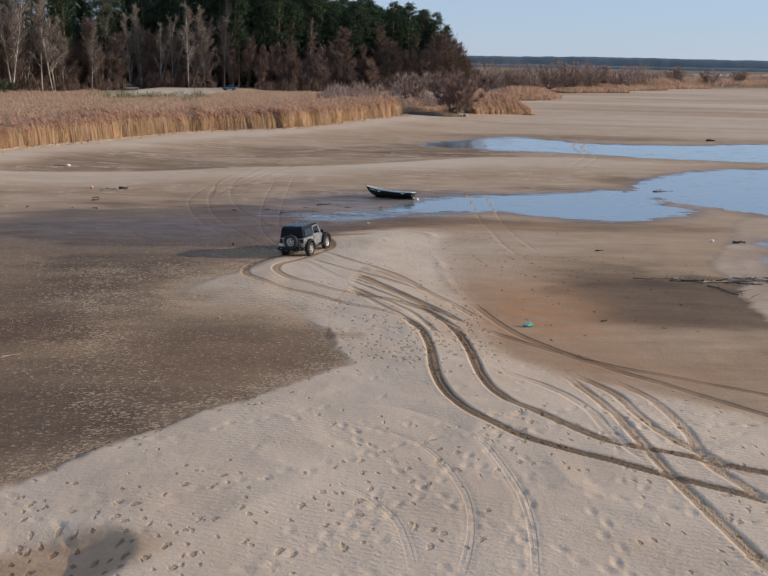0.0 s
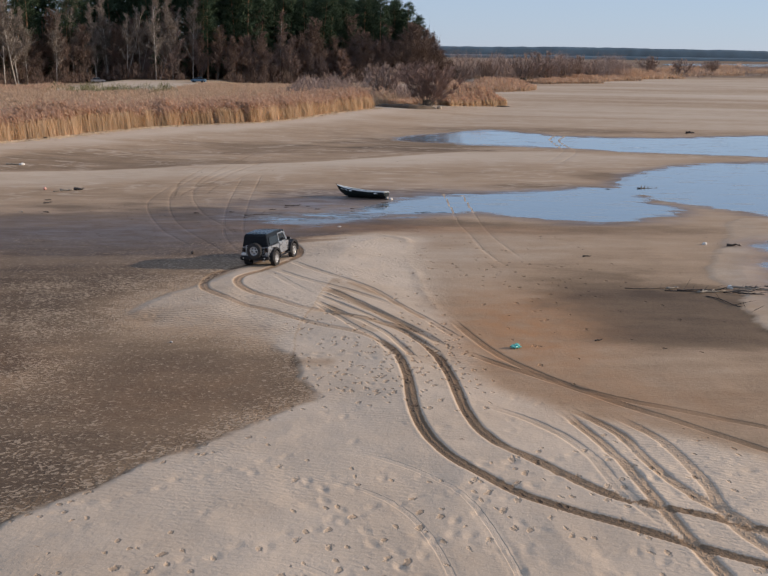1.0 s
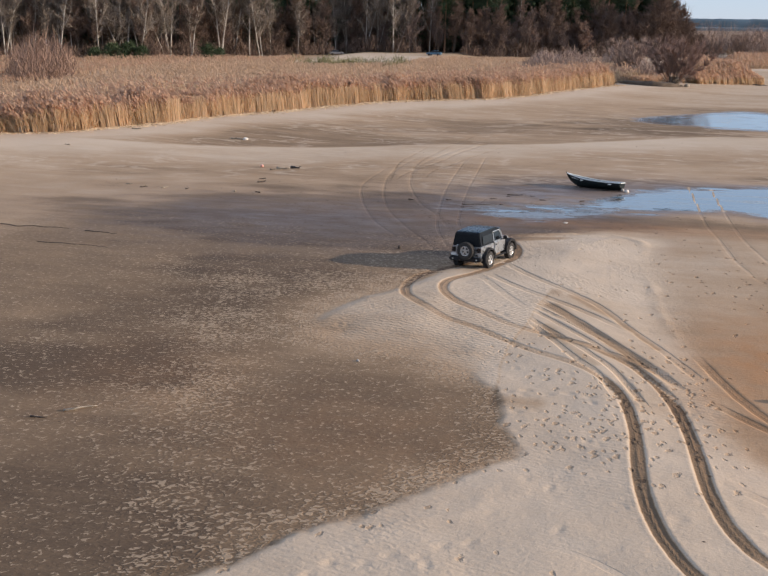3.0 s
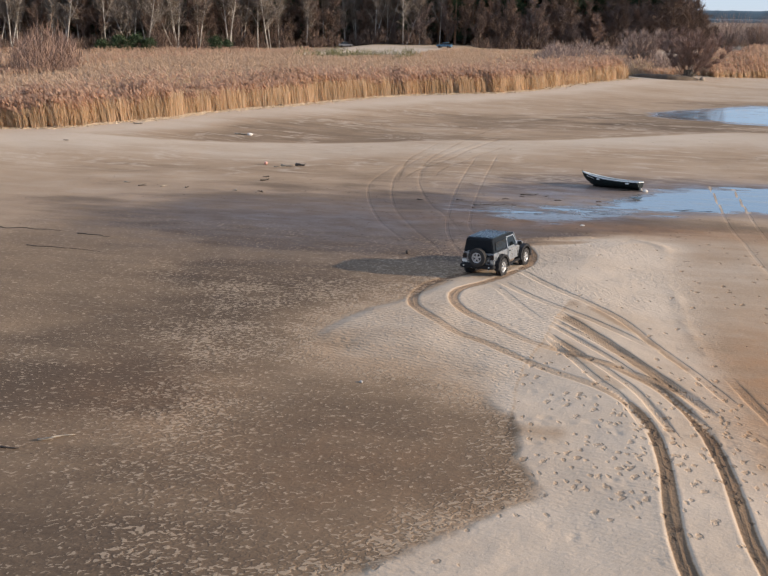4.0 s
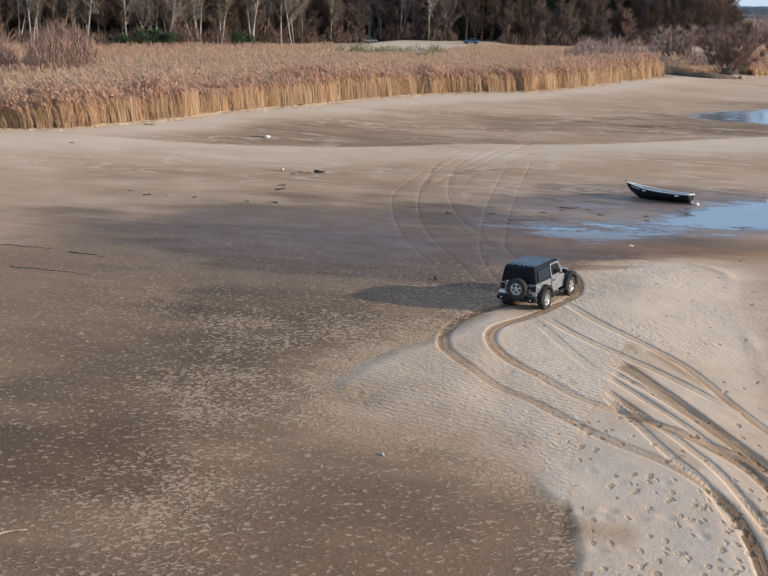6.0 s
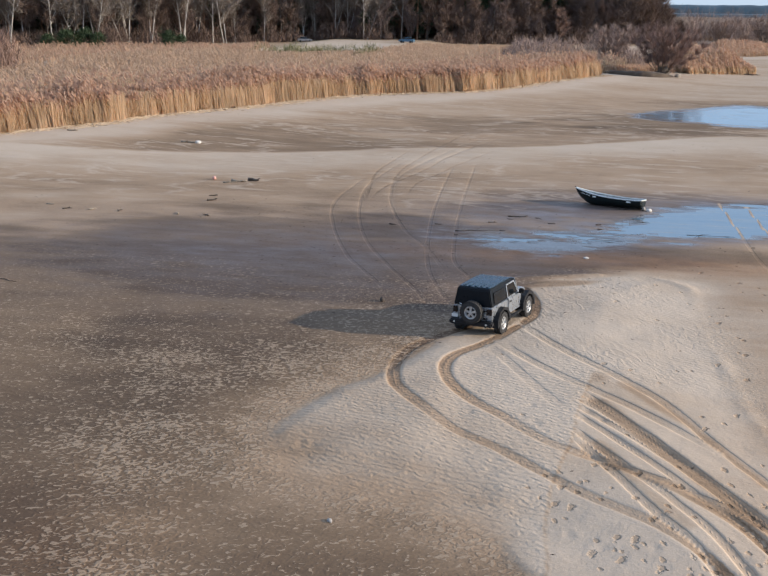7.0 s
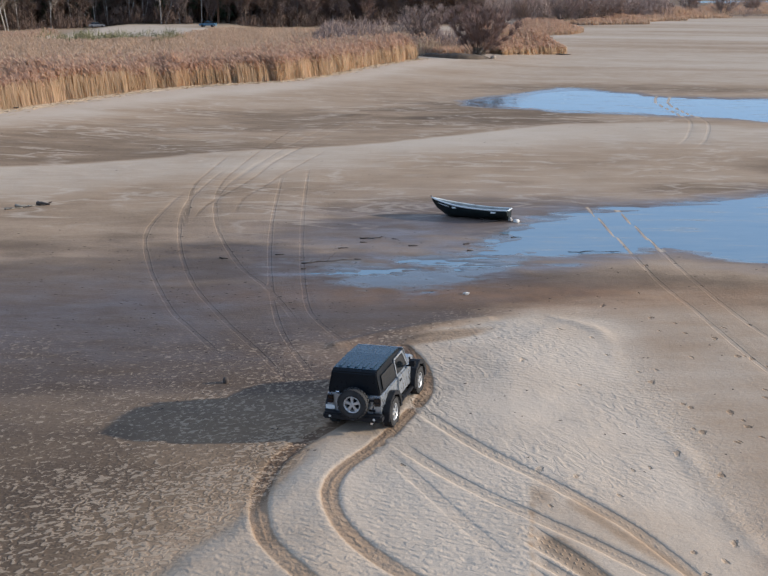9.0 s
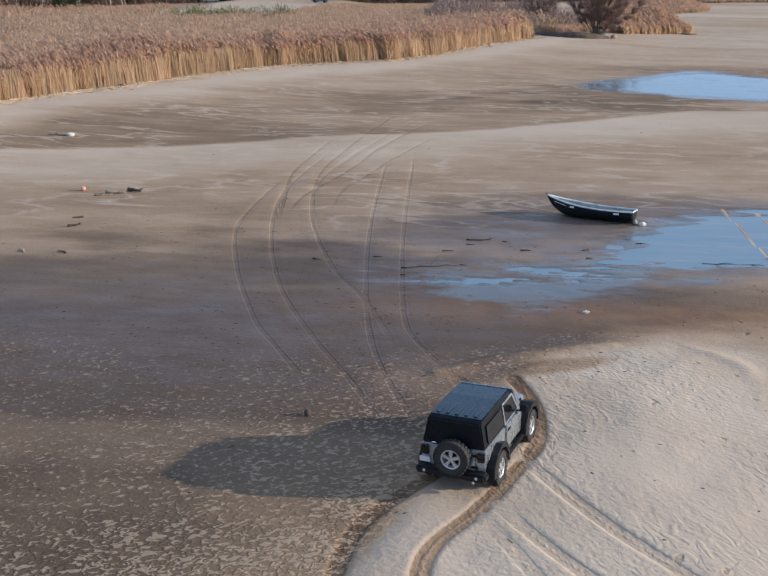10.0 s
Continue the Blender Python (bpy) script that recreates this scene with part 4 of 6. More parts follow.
def sheath_mesh(name, x, y, z, tall, rng):
    """Broad dry leaf sheaths that fill the foot of the bed."""
    n = len(x)
    yaw = rng.normal(0.9, 0.5, n)
    w = rng.uniform(0.025, 0.065, n)
    o = np.stack([np.cos(yaw) * w, np.sin(yaw) * w, np.zeros(n)], axis=-1)
    b = np.stack([x, y, z], axis=-1)
    t = b + np.stack([-np.abs(rng.normal(0.15, 0.12, n)) * tall, rng.normal(0, 0.06, n) * tall, tall], axis=-1)
    co = np.stack([b - o, b + o, t + o * 0.3, t - o * 0.3], axis=1).reshape(-1, 3)
    return array_mesh(name, co, np.arange(len(co)).reshape(-1, 4), [reed_stalk])


def reed_bed(name, loop, count, tall, label, seed, front=None, share=0.5, width=0.05, deep=6.0, domed=0.0, stalk_mat=None):
    rng = np.random.default_rng(seed)
    lo, hi = loop.min(axis=0), loop.max(axis=0)
    xs, ys = [], []
    if front is not None:
        k = rng.random(int(count * share)) * (len(front) - 1.001)
        i = k.astype(int)
        f = (k - i)[:, None]
        p = front[i] * (1 - f) + front[i + 1] * f
        t = front[i + 1] - front[i]
        nrm = np.stack([-t[:, 1], t[:, 0]], axis=1) / np.linalg.norm(t, axis=1, keepdims=True)
        depth = np.abs(rng.normal(0, 1, len(i))) * deep * 0.5 + layered(p[:, 0] * 0.3, p[:, 1] * 0.3, seed, 3) * 3.2 - 0.3
        p = p + nrm * depth[:, None]
        xs.append(p[:, 0]), ys.append(p[:, 1])
    need = int(count * (1 - share)) if front is not None else count
    px, py = rng.uniform(lo[0], hi[0], need * 4), rng.uniform(lo[1], hi[1], need * 4)
    ok = signed_distance(loop, px, py) < -0.3
    xs.append(px[ok][:need]), ys.append(py[ok][:need])
    x, y = np.concatenate(xs), np.concatenate(ys)
    clump = layered(x * 0.22, y * 0.22, seed + 9, 3)
    keep = rng.random(len(x)) < 0.85 + clump * 0.6
    x, y, clump = x[keep], y[keep], clump[keep]
    t = tall * (0.95 + clump * 0.65 + layered(x * 0.9, y * 0.9, seed + 12, 2) * 0.35 + rng.normal(0, 0.13, len(x)))
    if front is not None and not domed:
        away = line_distance(front, x, y)
        t *= (0.86 + 0.14 * soft(0.0, 2.4, away + layered(x * 0.5, y * 0.5, seed + 4, 2) * 2.5)) * (1 - 0.66 * soft(8, 27, away + layered(x * 0.12, y * 0.12, seed + 6, 2) * 8))
    if domed:
        t *= 0.34 + 0.66 * soft(0.5, -domed, signed_distance(loop, x, y))
    z = heights_at(x, y) - 0.03
    if front is not None and not domed:         # lower, duller growth behind the front belt
        back = away + rng.normal(0, 2.5, len(x)) + layered(x * 0.12, y * 0.12, seed + 6, 2) * 8 > 15
        tagged(new("low_reeds", reed_mesh("low_reeds", x[back], y[back], z[back], t[back], rng, width * 1.9, 0.36, reed_far, reed_far)), "lower dull pinkish-tan reeds behind the tall front belt", "reeds", kind="stuff")
        x, y, z, t = x[~back], y[~back], z[~back], t[~back]
    return tagged(new(name, reed_mesh(name, x, y, z, t, rng, width, 0.42, stalk_mat)), label, "reeds", kind="stuff")


reed_bed("reed_bed", REED_BED, 86000, 2.9, "dense bed of dry golden reeds with brown plumes behind the flat", 3, REED_FRONT, 0.62, 0.027, 3.4)
GRASS = np.array([(-92, 106), (-82, 140), (-85, 190), (-73, 211), (-62, 226), (-72, 250), (-92, 262), (-112, 247), (-140, 232), (-150, 170), (-120, 110)], dtype=float)
reed_bed("dry_grass", GRASS, 6500, 1.35, "low pinkish dry grass between the reeds and the wood", 6, None, 0, 0.06, 6.0, 0.0, reed_far)
BANK_GRASS = np.array([(0, 189), (6, 195), (15, 199.5), (18, 205), (14, 222), (3, 222), (-4, 205)], dtype=float)
reed_bed("bank_grass", BANK_GRASS, 2600, 0.9, "low dry grass on the bank round the willow", 7, None, 0, 0.06, 6.0, 2.0, reed_far)
rng = np.random.default_rng(14)
k = rng.random(60000) * (len(REED_FRONT) - 1.001)
i = k.astype(int)
p = REED_FRONT[i] + (REED_FRONT[i + 1] - REED_FRONT[i]) * (k - i)[:, None]
t = REED_FRONT[i + 1] - REED_FRONT[i]
p = p + np.stack([-t[:, 1], t[:, 0]], axis=1) / np.linalg.norm(t, axis=1, keepdims=True) * (rng.uniform(-0.1, 1.6, len(i)) + layered(p[:, 0] * 0.4, p[:, 1] * 0.4, 3, 3) * 2.6)[:, None]
tagged(new("reed_sheaths", sheath_mesh("reed_sheaths", p[:, 0], p[:, 1], heights_at(p[:, 0], p[:, 1]), rng.uniform(0.8, 2.3, len(i)), rng)), "broad dry leaf sheaths at the foot of the reeds", "reeds", kind="stuff")
CLUMP = spline([(16.5, 203), (21, 205), (28, 209), (31, 216), (28, 236), (20, 246), (15, 230)], 4, True)
reed_bed("reed_clump", CLUMP, 7000, 3.8, "tall pale clump of dry reeds beside the willow", 4, CLUMP[:20], 0.5, 0.05, 6.0, 5.0)
BANK = spline([(29, 284), (37, 279), (47, 288), (53, 305), (45, 320), (33, 312)], 4, True)
reed_bed("reed_bank", BANK, 4500, 3.2, "low bank of dry tan reeds on the shore", 5, None, 0, 0.09, 6.0, 8.0, reed_far)
MARSHES = [((64, 355), (90, 372), 12, 2.0), ((92, 392), (118, 420), 16, 2.2), ((108, 425), (150, 462), 20, 2.4), ((150, 500), (215, 560), 26, 2.4), ((215, 600), (300, 660), 40, 2.4), ((60, 395), (150, 520), 50, 2.0), ((150, 560), (330, 760), 70, 2.2)]
for number, ((ax, ay), (bx, by), deep, tall) in enumerate(MARSHES):
    nx, ny = -(by - ay), bx - ax
    ln = math.hypot(nx, ny)
    nx, ny = nx / ln * deep, ny / ln * deep
    strip = spline([(ax, ay), ((ax + bx) / 2 + nx * 0.06, (ay + by) / 2 + ny * 0.06), (bx, by), (bx + nx, by + ny), ((ax + bx) / 2 + nx, (ay + by) / 2 + ny), (ax + nx, ay + ny)], 4, True)
    reed_bed("marsh_reeds", strip, 1400, tall, "far belt of dry reddish-tan reeds along the shore", 20 + number, None, 0, 0.16, 6.0, 8.0, reed_far)

for number, (mx, my, rx, ry, tall) in enumerate(((120, 452, 17, 9, 4.2), (176, 558, 18, 10, 4.4), (70, 368, 8, 5, 2.6), (262, 730, 26, 12, 4.5), (84, 398, 9, 6, 2.8))):
    mound = spline([(mx + rx * math.cos(a), my + 0.55 * rx * math.cos(a) + ry * math.sin(a)) for a in np.arange(0, 6.28, 0.7)], 3, True)
    reed_bed("reed_mound", mound, 2200, tall, "rounded far clump of dry tan reeds on the shore", 40 + number, None, 0, 0.12, 6.0, 6.0, reed_far)

# fallen reed litter in a pale line along the foot of the reeds
rng = np.random.default_rng(8)
k = rng.random(9000) * (len(REED_FRONT) - 1.001)
i = k.astype(int)
p = REED_FRONT[i] + (REED_FRONT[i + 1] - REED_FRONT[i]) * (k - i)[:, None]
p = p + np.stack([np.abs(rng.normal(0, 0.9, len(i))), -np.abs(rng.normal(0, 0.5, len(i)))], axis=1)
z = heights_at(p[:, 0], p[:, 1]) + 0.02
a = rng.uniform(0, math.pi, len(i))
ln = rng.uniform(0.2, 0.8, len(i))
d = np.stack([np.cos(a) * ln, np.sin(a) * ln, rng.uniform(0, 0.12, len(i))], axis=1)
w = np.stack([-np.sin(a) * 0.028, np.cos(a) * 0.028, np.full(len(i), 0.02)], axis=1)
c = np.column_stack([p, z])
co = np.stack([c - w, c + w, c + d], axis=1).reshape(-1, 3)
tagged(new("reed_litter", array_mesh("reed_litter", co, np.arange(len(co)).reshape(-1, 3), [reed_litter])), "broken straw of fallen reeds at the foot of the bed", "reed litter", kind="stuff")

# ---- trees ----
bark_dark = plain("bark_dark", (0.115, 0.09, 0.07), 0.9, 0, 0.35, 2.0)
bark_pale = plain("bark_pale", (0.41, 0.38, 0.34), 0.85, 0, 0.3, 1.5)
bark_grey = plain("bark_grey", (0.22, 0.185, 0.15), 0.9, 0, 0.3, 2.0)
bark_pine = plain("bark_pine", (0.24, 0.13, 0.075), 0.9, 0, 0.3, 1.2)
twig_brown = island_coloured("twig_brown", (0.112, 0.077, 0.061), (0.225, 0.155, 0.121))
twig_red = island_coloured("twig_red", (0.20, 0.125, 0.095), (0.36, 0.245, 0.19))
twig_grey = island_coloured("twig_grey", (0.155, 0.125, 0.102), (0.285, 0.24, 0.20))
needles = island_coloured("needles", (0.025, 0.047, 0.028), (0.062, 0.094, 0.047), 0.8)
needles_low = island_coloured("needles_low", (0.03, 0.05, 0.026), (0.066, 0.095, 0.045), 0.8)


class Builder:
    """Collects tapered tubes and slivers for one plant."""

    def __init__(self, seed):
        self.v, self.f, self.tips = [], [], []
        self.r = random.Random(seed)

    def tube(self, path, radii, sides):
        first = len(self.v)
        for (p, r) in zip(path, radii):
            for k in range(sides):
                a = 2 * math.pi * k / sides
                self.v.append((p.x + math.cos(a) * r, p.y + math.sin(a) * r, p.z))
        for j in range(len(path) - 1):
            for k in range(sides):
                a, b = first + j * sides + k, first + j * sides + (k + 1) % sides
                self.f.append((a, b, b + sides, a + sides))

    def limb(self, start, way, length, radius, sides, steps, wander, lift):
        """A bending, tapering limb; returns its points and directions."""
        pts, dirs, p, w = [start.copy()], [way.copy()], start.copy(), way.normalized()
        for _ in range(steps):
            w = (w + Vector((self.r.gauss(0, wander), self.r.gauss(0, wander), self.r.gauss(0, wander) + lift))).normalized()
            p = p + w * (length / steps)
            pts.append(p.copy())
            dirs.append(w.copy())
        self.tube(pts, [radius * (1 - 0.85 * k / steps) for k in range(steps + 1)], sides)
        return pts, dirs


def bare_tree(name, seed, tall, bark, twigs, spread=0.3, first=0.3, n_limbs=16, n_twigs=900, stems=1, up=0.55, limb_len=0.32):
    """A leafless tree: trunk and limbs, and a crown of fine twigs."""
    b, crown, r = Builder(seed), Builder(seed + 1), random.Random(seed + 2)
    carriers = []
    for s in range(stems):
        lean = Vector((r.gauss(0, 0.05 + 0.12 * (stems > 1)), r.gauss(0, 0.05 + 0.12 * (stems > 1)), 1))
        tall_s = tall * r.uniform(0.8, 1.0) if stems > 1 else tall
        pts, dirs = b.limb(Vector((r.gauss(0, 0.25) * (stems > 1), r.gauss(0, 0.25) * (stems > 1), -0.2)), lean, tall_s, tall * 0.0048 + 0.04, 6, 9, 0.018, 0.02)
        carriers += [(pts[-1], dirs[-1], 0.9)] * 2
        for k in range(n_limbs // stems):
            f = first + (0.97 - first) * (k + r.random()) / (n_limbs // stems)
            j = min(int(f * 9), 8)
            g = f * 9 - j
            at = pts[j].lerp(pts[j + 1], g)
            a = r.uniform(0, 2 * math.pi)
            way = Vector((math.cos(a), math.sin(a), up + r.random() * 0.7))
            ln = tall * limb_len * (1.15 - f) * r.uniform(0.6, 1.15) + 0.6
            lp, ld = b.limb(at, way, ln, 0.02 + tall * 0.0030 * (1.1 - f), 3, 4, 0.13, 0.06)
            carriers += [(lp[m], ld[m], ln * 0.35) for m in (2, 3, 4)]
            for q in range(2):
                m = r.randint(1, 3)
                way2 = (ld[m] + Vector((r.gauss(0, 0.6), r.gauss(0, 0.6), r.gauss(0.2, 0.3)))).normalized()
                sp, sd = b.limb(lp[m], way2, ln * 0.5, 0.02 + tall * 0.0012, 3, 2, 0.15, 0.05)
                carriers += [(sp[1], sd[1], ln * 0.3), (sp[2], sd[2], ln * 0.25)]
    for _ in range(n_twigs):
        at, way, ln = r.choice(carriers)
        d = (way * 0.8 + Vector((r.gauss(0, 0.55), r.gauss(0, 0.55), r.gauss(0.1, 0.45)))).normalized() * r.uniform(0.5, 1.3) * (0.35 + ln)
        p = at - way * r.uniform(-0.1, 1.9) * ln
        w = d.cross(Vector((r.gauss(0, 1), r.gauss(0, 1), 0.3))).normalized() * r.uniform(0.022, 0.05)
        n = len(crown.v)
        crown.v += [tuple(p - w), tuple(p + w), tuple(p + d * 0.6 + w * 0.6), tuple(p + d)]
        crown.f.append((n, n + 1, n + 2, n + 3))
    return mesh_of(name + "_trunk", b.v, b.f, [bark], True), mesh_of(name + "_crown", crown.v, crown.f, [twigs])


def pine_tree(name, seed, tall, low=0.45, width=2.6, clumps=120, green=None):
    """A pine: bare reddish stem below, whorls of needle tufts above."""
    b, crown, r = Builder(seed), Builder(seed + 1), random.Random(seed + 2)
    pts, _ = b.limb(Vector((0, 0, -0.2)), Vector((r.gauss(0, 0.03), r.gauss(0, 0.03), 1)), tall, tall * 0.011 + 0.03, 6, 8, 0.015, 0.01)
    for k in range(clumps):
        f = low + (1 - low) * ((k + r.random()) / clumps) ** 0.85
        j = min(int(f * 8), 7)
        axis = pts[j].lerp(pts[j + 1], f * 8 - j)
        g = (f - low) / (1 - low)
        reach = width * (math.sin(math.pi * (0.16 + 0.8 * g)) ** 0.7) * r.uniform(0.3, 1.1)
        a = r.uniform(0, 2 * math.pi)
        centre = axis + Vector((math.cos(a) * reach, math.sin(a) * reach, reach * 0.22 + r.gauss(0, 0.2)))
        if k % 3 == 0:
            b.tube([axis, centre], [0.05, 0.015], 3)
        size = r.uniform(0.6, 1.1) * (0.7 + 0.12 * width)
        for _ in range(44):
            p = centre + Vector((r.gauss(0, 0.5), r.gauss(0, 0.5), r.gauss(0, 0.28))) * size
            d = Vector((r.gauss(0, 1), r.gauss(0, 1), r.gauss(0.35, 0.5))).normalized() * size * r.uniform(0.28, 0.55)
            w = d.cross(Vector((r.gauss(0, 1), r.gauss(0, 1), r.gauss(0, 1)))).normalized() * size * r.uniform(0.08, 0.17)
            n = len(crown.v)
            crown.v += [tuple(p - w), tuple(p + w * 0.6), tuple(p + d)]
            crown.f.append((n, n + 1, n + 2))
    return mesh_of(name + "_trunk", b.v, b.f, [bark_pine], True), mesh_of(name + "_crown", crown.v, crown.f, [green or needles])


def plant(name, meshes, x, y, turn, size, label, category, group):
    ob = thing(name, label, category, pose(x, y, ground_height(x, y), 0, 0, turn), group)
    ob.scale = (size, size, size * 1.0)
    mesh_part("trunk", meshes[0], ob)
    mesh_part("crown", meshes[1], ob)
    return ob


pines = [pine_tree("pine", 100 + k, 26 + k * 0.8, 0.38 + 0.05 * (k % 3), 3.3 + 0.5 * (k % 2), 170) for k in range(5)]
canopies = [pine_tree("pine", 120 + k, 27 + k, 0.55, 4.0, 100) for k in range(3)]
young = [pine_tree("young_pine", 140 + k, 9 + 2.5 * k, 0.12, 2.3, 110, needles_low) for k in range(2)]
browns = [bare_tree("alder", 200 + k, 14 + 1.5 * k, bark_dark, twig_brown, first=0.2, n_limbs=30, n_twigs=3200) for k in range(4)]
reds = [bare_tree("oak", 240 + k, 12 + 2 * k, bark_dark, twig_red, first=0.22, n_limbs=22, n_twigs=3000, up=0.35, limb_len=0.38) for k in range(2)]
birches = [bare_tree("birch", 270 + k, 20 + 1.5 * k, bark_pale, twig_brown, first=0.4, n_limbs=16, n_twigs=1600, limb_len=0.2, up=0.8) for k in range(3)]
poplars = [bare_tree("poplar", 300 + k, 22 + 2 * k, bark_pale, twig_grey, first=0.22, n_limbs=26, n_twigs=3200, limb_len=0.27, up=1.2, stems=1 + k % 2) for k in range(4)]

twig_plum = island_coloured("twig_plum", (0.115, 0.086, 0.078), (0.21, 0.158, 0.14))
hazels = [bare_tree("hazel", 340 + k, 10 + 2 * k, bark_dark, twig_plum, first=0.06, n_limbs=20, n_twigs=2400, stems=3, up=0.7, limb_len=0.36) for k in range(3)]
edge = np.array(FOREST_EDGE, dtype=float)


def along_edge(x):
    return float(np.interp(x, edge[:, 0], edge[:, 1]))


wood = random.Random(77)
x = -215.0
while x < 26:                                   # pines, in several ranks behind the edge
    for rank in range(6 if x > -60 else 4):
        px = x + wood.uniform(-2.5, 2.5)
        py = along_edge(px) + 12 + rank * 8 + wood.uniform(-4, 4)
        if px < 24 - rank * 2:
            plant("pine_tree", wood.choice(pines if rank < 2 else canopies), px, py, wood.uniform(0, 360), wood.uniform(0.92, 1.10) * float(np.interp(px, [-30, 5, 22], [1.13, 0.98, 0.82])), "tall dark green pine with reddish bare lower stem in the wood", "tree", "pines of the wood")
    x += 4.6 if x > -60 else 6.0 if x > -110 else 9.0
spruces = [pine_tree("low_pine", 160 + k, 15 + 3 * k, 0.1, 3.0, 130) for k in range(2)]
x = -205.0
while x < 22:                                   # dark low-crowned conifers that close the wood behind its edge
    px = x + wood.uniform(-2, 2)
    plant("low_pine_tree", wood.choice(spruces), px, along_edge(px) + 11 + wood.uniform(-2, 5), wood.uniform(0, 360), wood.uniform(0.8, 1.15), "dense dark green conifer with low branches in the wood", "tree", "conifers of the wood")
    x += 5.2
x = -205.0
while x < 30:                                   # leafless trees at the edge
    for rank in range(2):
        px = x + wood.uniform(-2, 2)
        py = along_edge(px) + 1 + rank * 6 + wood.uniform(-2.5, 2.5)
        if -52 < px < -40 and rank == 0:
            continue
        roll = wood.random()
        if px > 16:
            roll = 0.3 if wood.random() < 0.6 else 0.9
        if (px < -74 and roll < 0.74) or (px < -36 and roll < 0.2):
            kit, nm, lab = wood.choice(poplars), "poplar_tree", "leafless poplar with pale grey trunk at the wood's edge"
        elif roll < 0.13:
            kit, nm, lab = wood.choice(birches), "birch_tree", "slender leafless birch with pale trunk at the wood's edge"
        elif roll < 0.36:
            kit, nm, lab = wood.choice(reds), "oak_tree", "leafless reddish-brown oak at the wood's edge"
        elif roll < 0.42 and px < -60:
            kit, nm, lab = wood.choice(young), "young_pine_tree", "young green pine among leafless trees at the wood's edge"
        else:
            kit, nm, lab = wood.choice(browns), "alder_tree", "leafless dark brown alder at the wood's edge"
        if -56 < px < -34 and nm == "birch_tree":
            kit, nm, lab = browns[1], "alder_tree", "leafless dark brown alder at the wood's edge"
        plant(nm, kit, px, py, wood.uniform(0, 360), wood.uniform(0.8, 1.2) * (0.8 if px > 14 else 1.0), lab, "tree", "leafless trees of the wood's edge")
    x += 2.9 if x < -58 else 3.8
x = -150.0
while x < 24:                                   # thick bare brush that closes the wood's foot
    px = x + wood.uniform(-1.5, 1.5)
    plant("hazel_tree", wood.choice(hazels), px, along_edge(px) + wood.uniform(-1, 5) + (9 if -54 < px < -38 or px < -66 else 0), wood.uniform(0, 360), wood.uniform(0.75, 1.15), "dense leafless purple-brown hazel at the wood's edge", "tree", "leafless brush of the wood's edge")
    x += 2.6 if x > -40 else 5.0


edge_alders = [bare_tree("alder", 220 + k, 16, bark_dark, twig_brown, first=0.08, n_limbs=60, n_twigs=9000, stems=2, up=0.4, limb_len=0.42) for k in range(2)]
for px, py, k, size in ((16, 350, 0, 1.35), (20, 354, 1, 1.25), (24, 358, 0, 1.05), (28, 362, 1, 0.75), (33, 367, 0, 0.5)):
    plant("alder_tree", edge_alders[k], px, py, px * 31.0, size, "leafless dark brown alder at the wood's edge", "tree", "leafless trees of the wood's edge")


def thicket(name, spots, label, twigs, n, seed, tall, spread, thick=1.0):
    """Low tangled brushwood: upright slivers in rounded clumps."""
    rng = np.random.default_rng(seed)
    s = np.array(spots, dtype=float)
    i = rng.integers(0, len(s), n)
    size = (0.42 + 0.85 * rng.random(len(s)))[i]
    a, q = rng.uniform(0, 2 * math.pi, n), np.sqrt(rng.random(n)) * spread * size
    px, py = s[i, 0] + np.cos(a) * q, s[i, 1] + np.sin(a) * q
    pz = heights_at(px, py)
    top = tall * size * np.sqrt(np.clip(1.05 - (q / (spread * size)) ** 2, 0.05, 1))
    f = rng.uniform(0, 0.75, n)
    base = np.column_stack([px, py, pz + top * f])
    d = np.column_stack([rng.normal(0, 0.35, n), rng.normal(0, 0.35, n), rng.uniform(0.4, 1.0, n)]) * (top * 0.38)[:, None]
    yaw = rng.uniform(0, math.pi, n)
    w = np.column_stack([np.cos(yaw), np.sin(yaw), np.zeros(n)]) * rng.uniform(0.025, 0.07, n)[:, None] * thick
    co = np.stack([base - w, base + w, base + d * 0.6 + w * 0.5, base + d], axis=1).reshape(-1, 3)
    return tagged(new(name, array_mesh(name, co, np.arange(len(co)).reshape(-1, 4), [twigs])), label, "brushwood", kind="stuff")


spots = [(px, along_edge(px) + wood.uniform(-3, 9)) for px in np.arange(-205, 34, 1.3) if not -54 < px < -40]
thicket("undergrowth", spots, "dense brown leafless undergrowth along the wood's edge", twig_brown, 46000, 31, 5.5, 2.8, 1.5)
spots = [(px, along_edge(px) + 12 + wood.uniform(0, 40)) for px in np.arange(-205, 28, 1.6)]
thicket("deep_undergrowth", spots, "dark leafless brushwood between the trunks of the wood", twig_brown, 46000, 32, 17.0, 5.0, 3.5)
spots = [(px, along_edge(px) + 62 + wood.uniform(0, 18)) for px in np.arange(-230, 4, 2.2)]
thicket("deep_pines", spots, "dense dark green pine crowns deep in the wood", needles, 60000, 38, 27.0, 5.5, 6.0)
twig_mauve = island_coloured("twig_mauve", (0.27, 0.195, 0.16), (0.44, 0.33, 0.275))
spots = [(wood.uniform(20, 120), 0) for _ in range(46)]
spots = [(px, 366 + (px - 30) * 0.9 + wood.uniform(-6, 50)) for px, _ in spots]
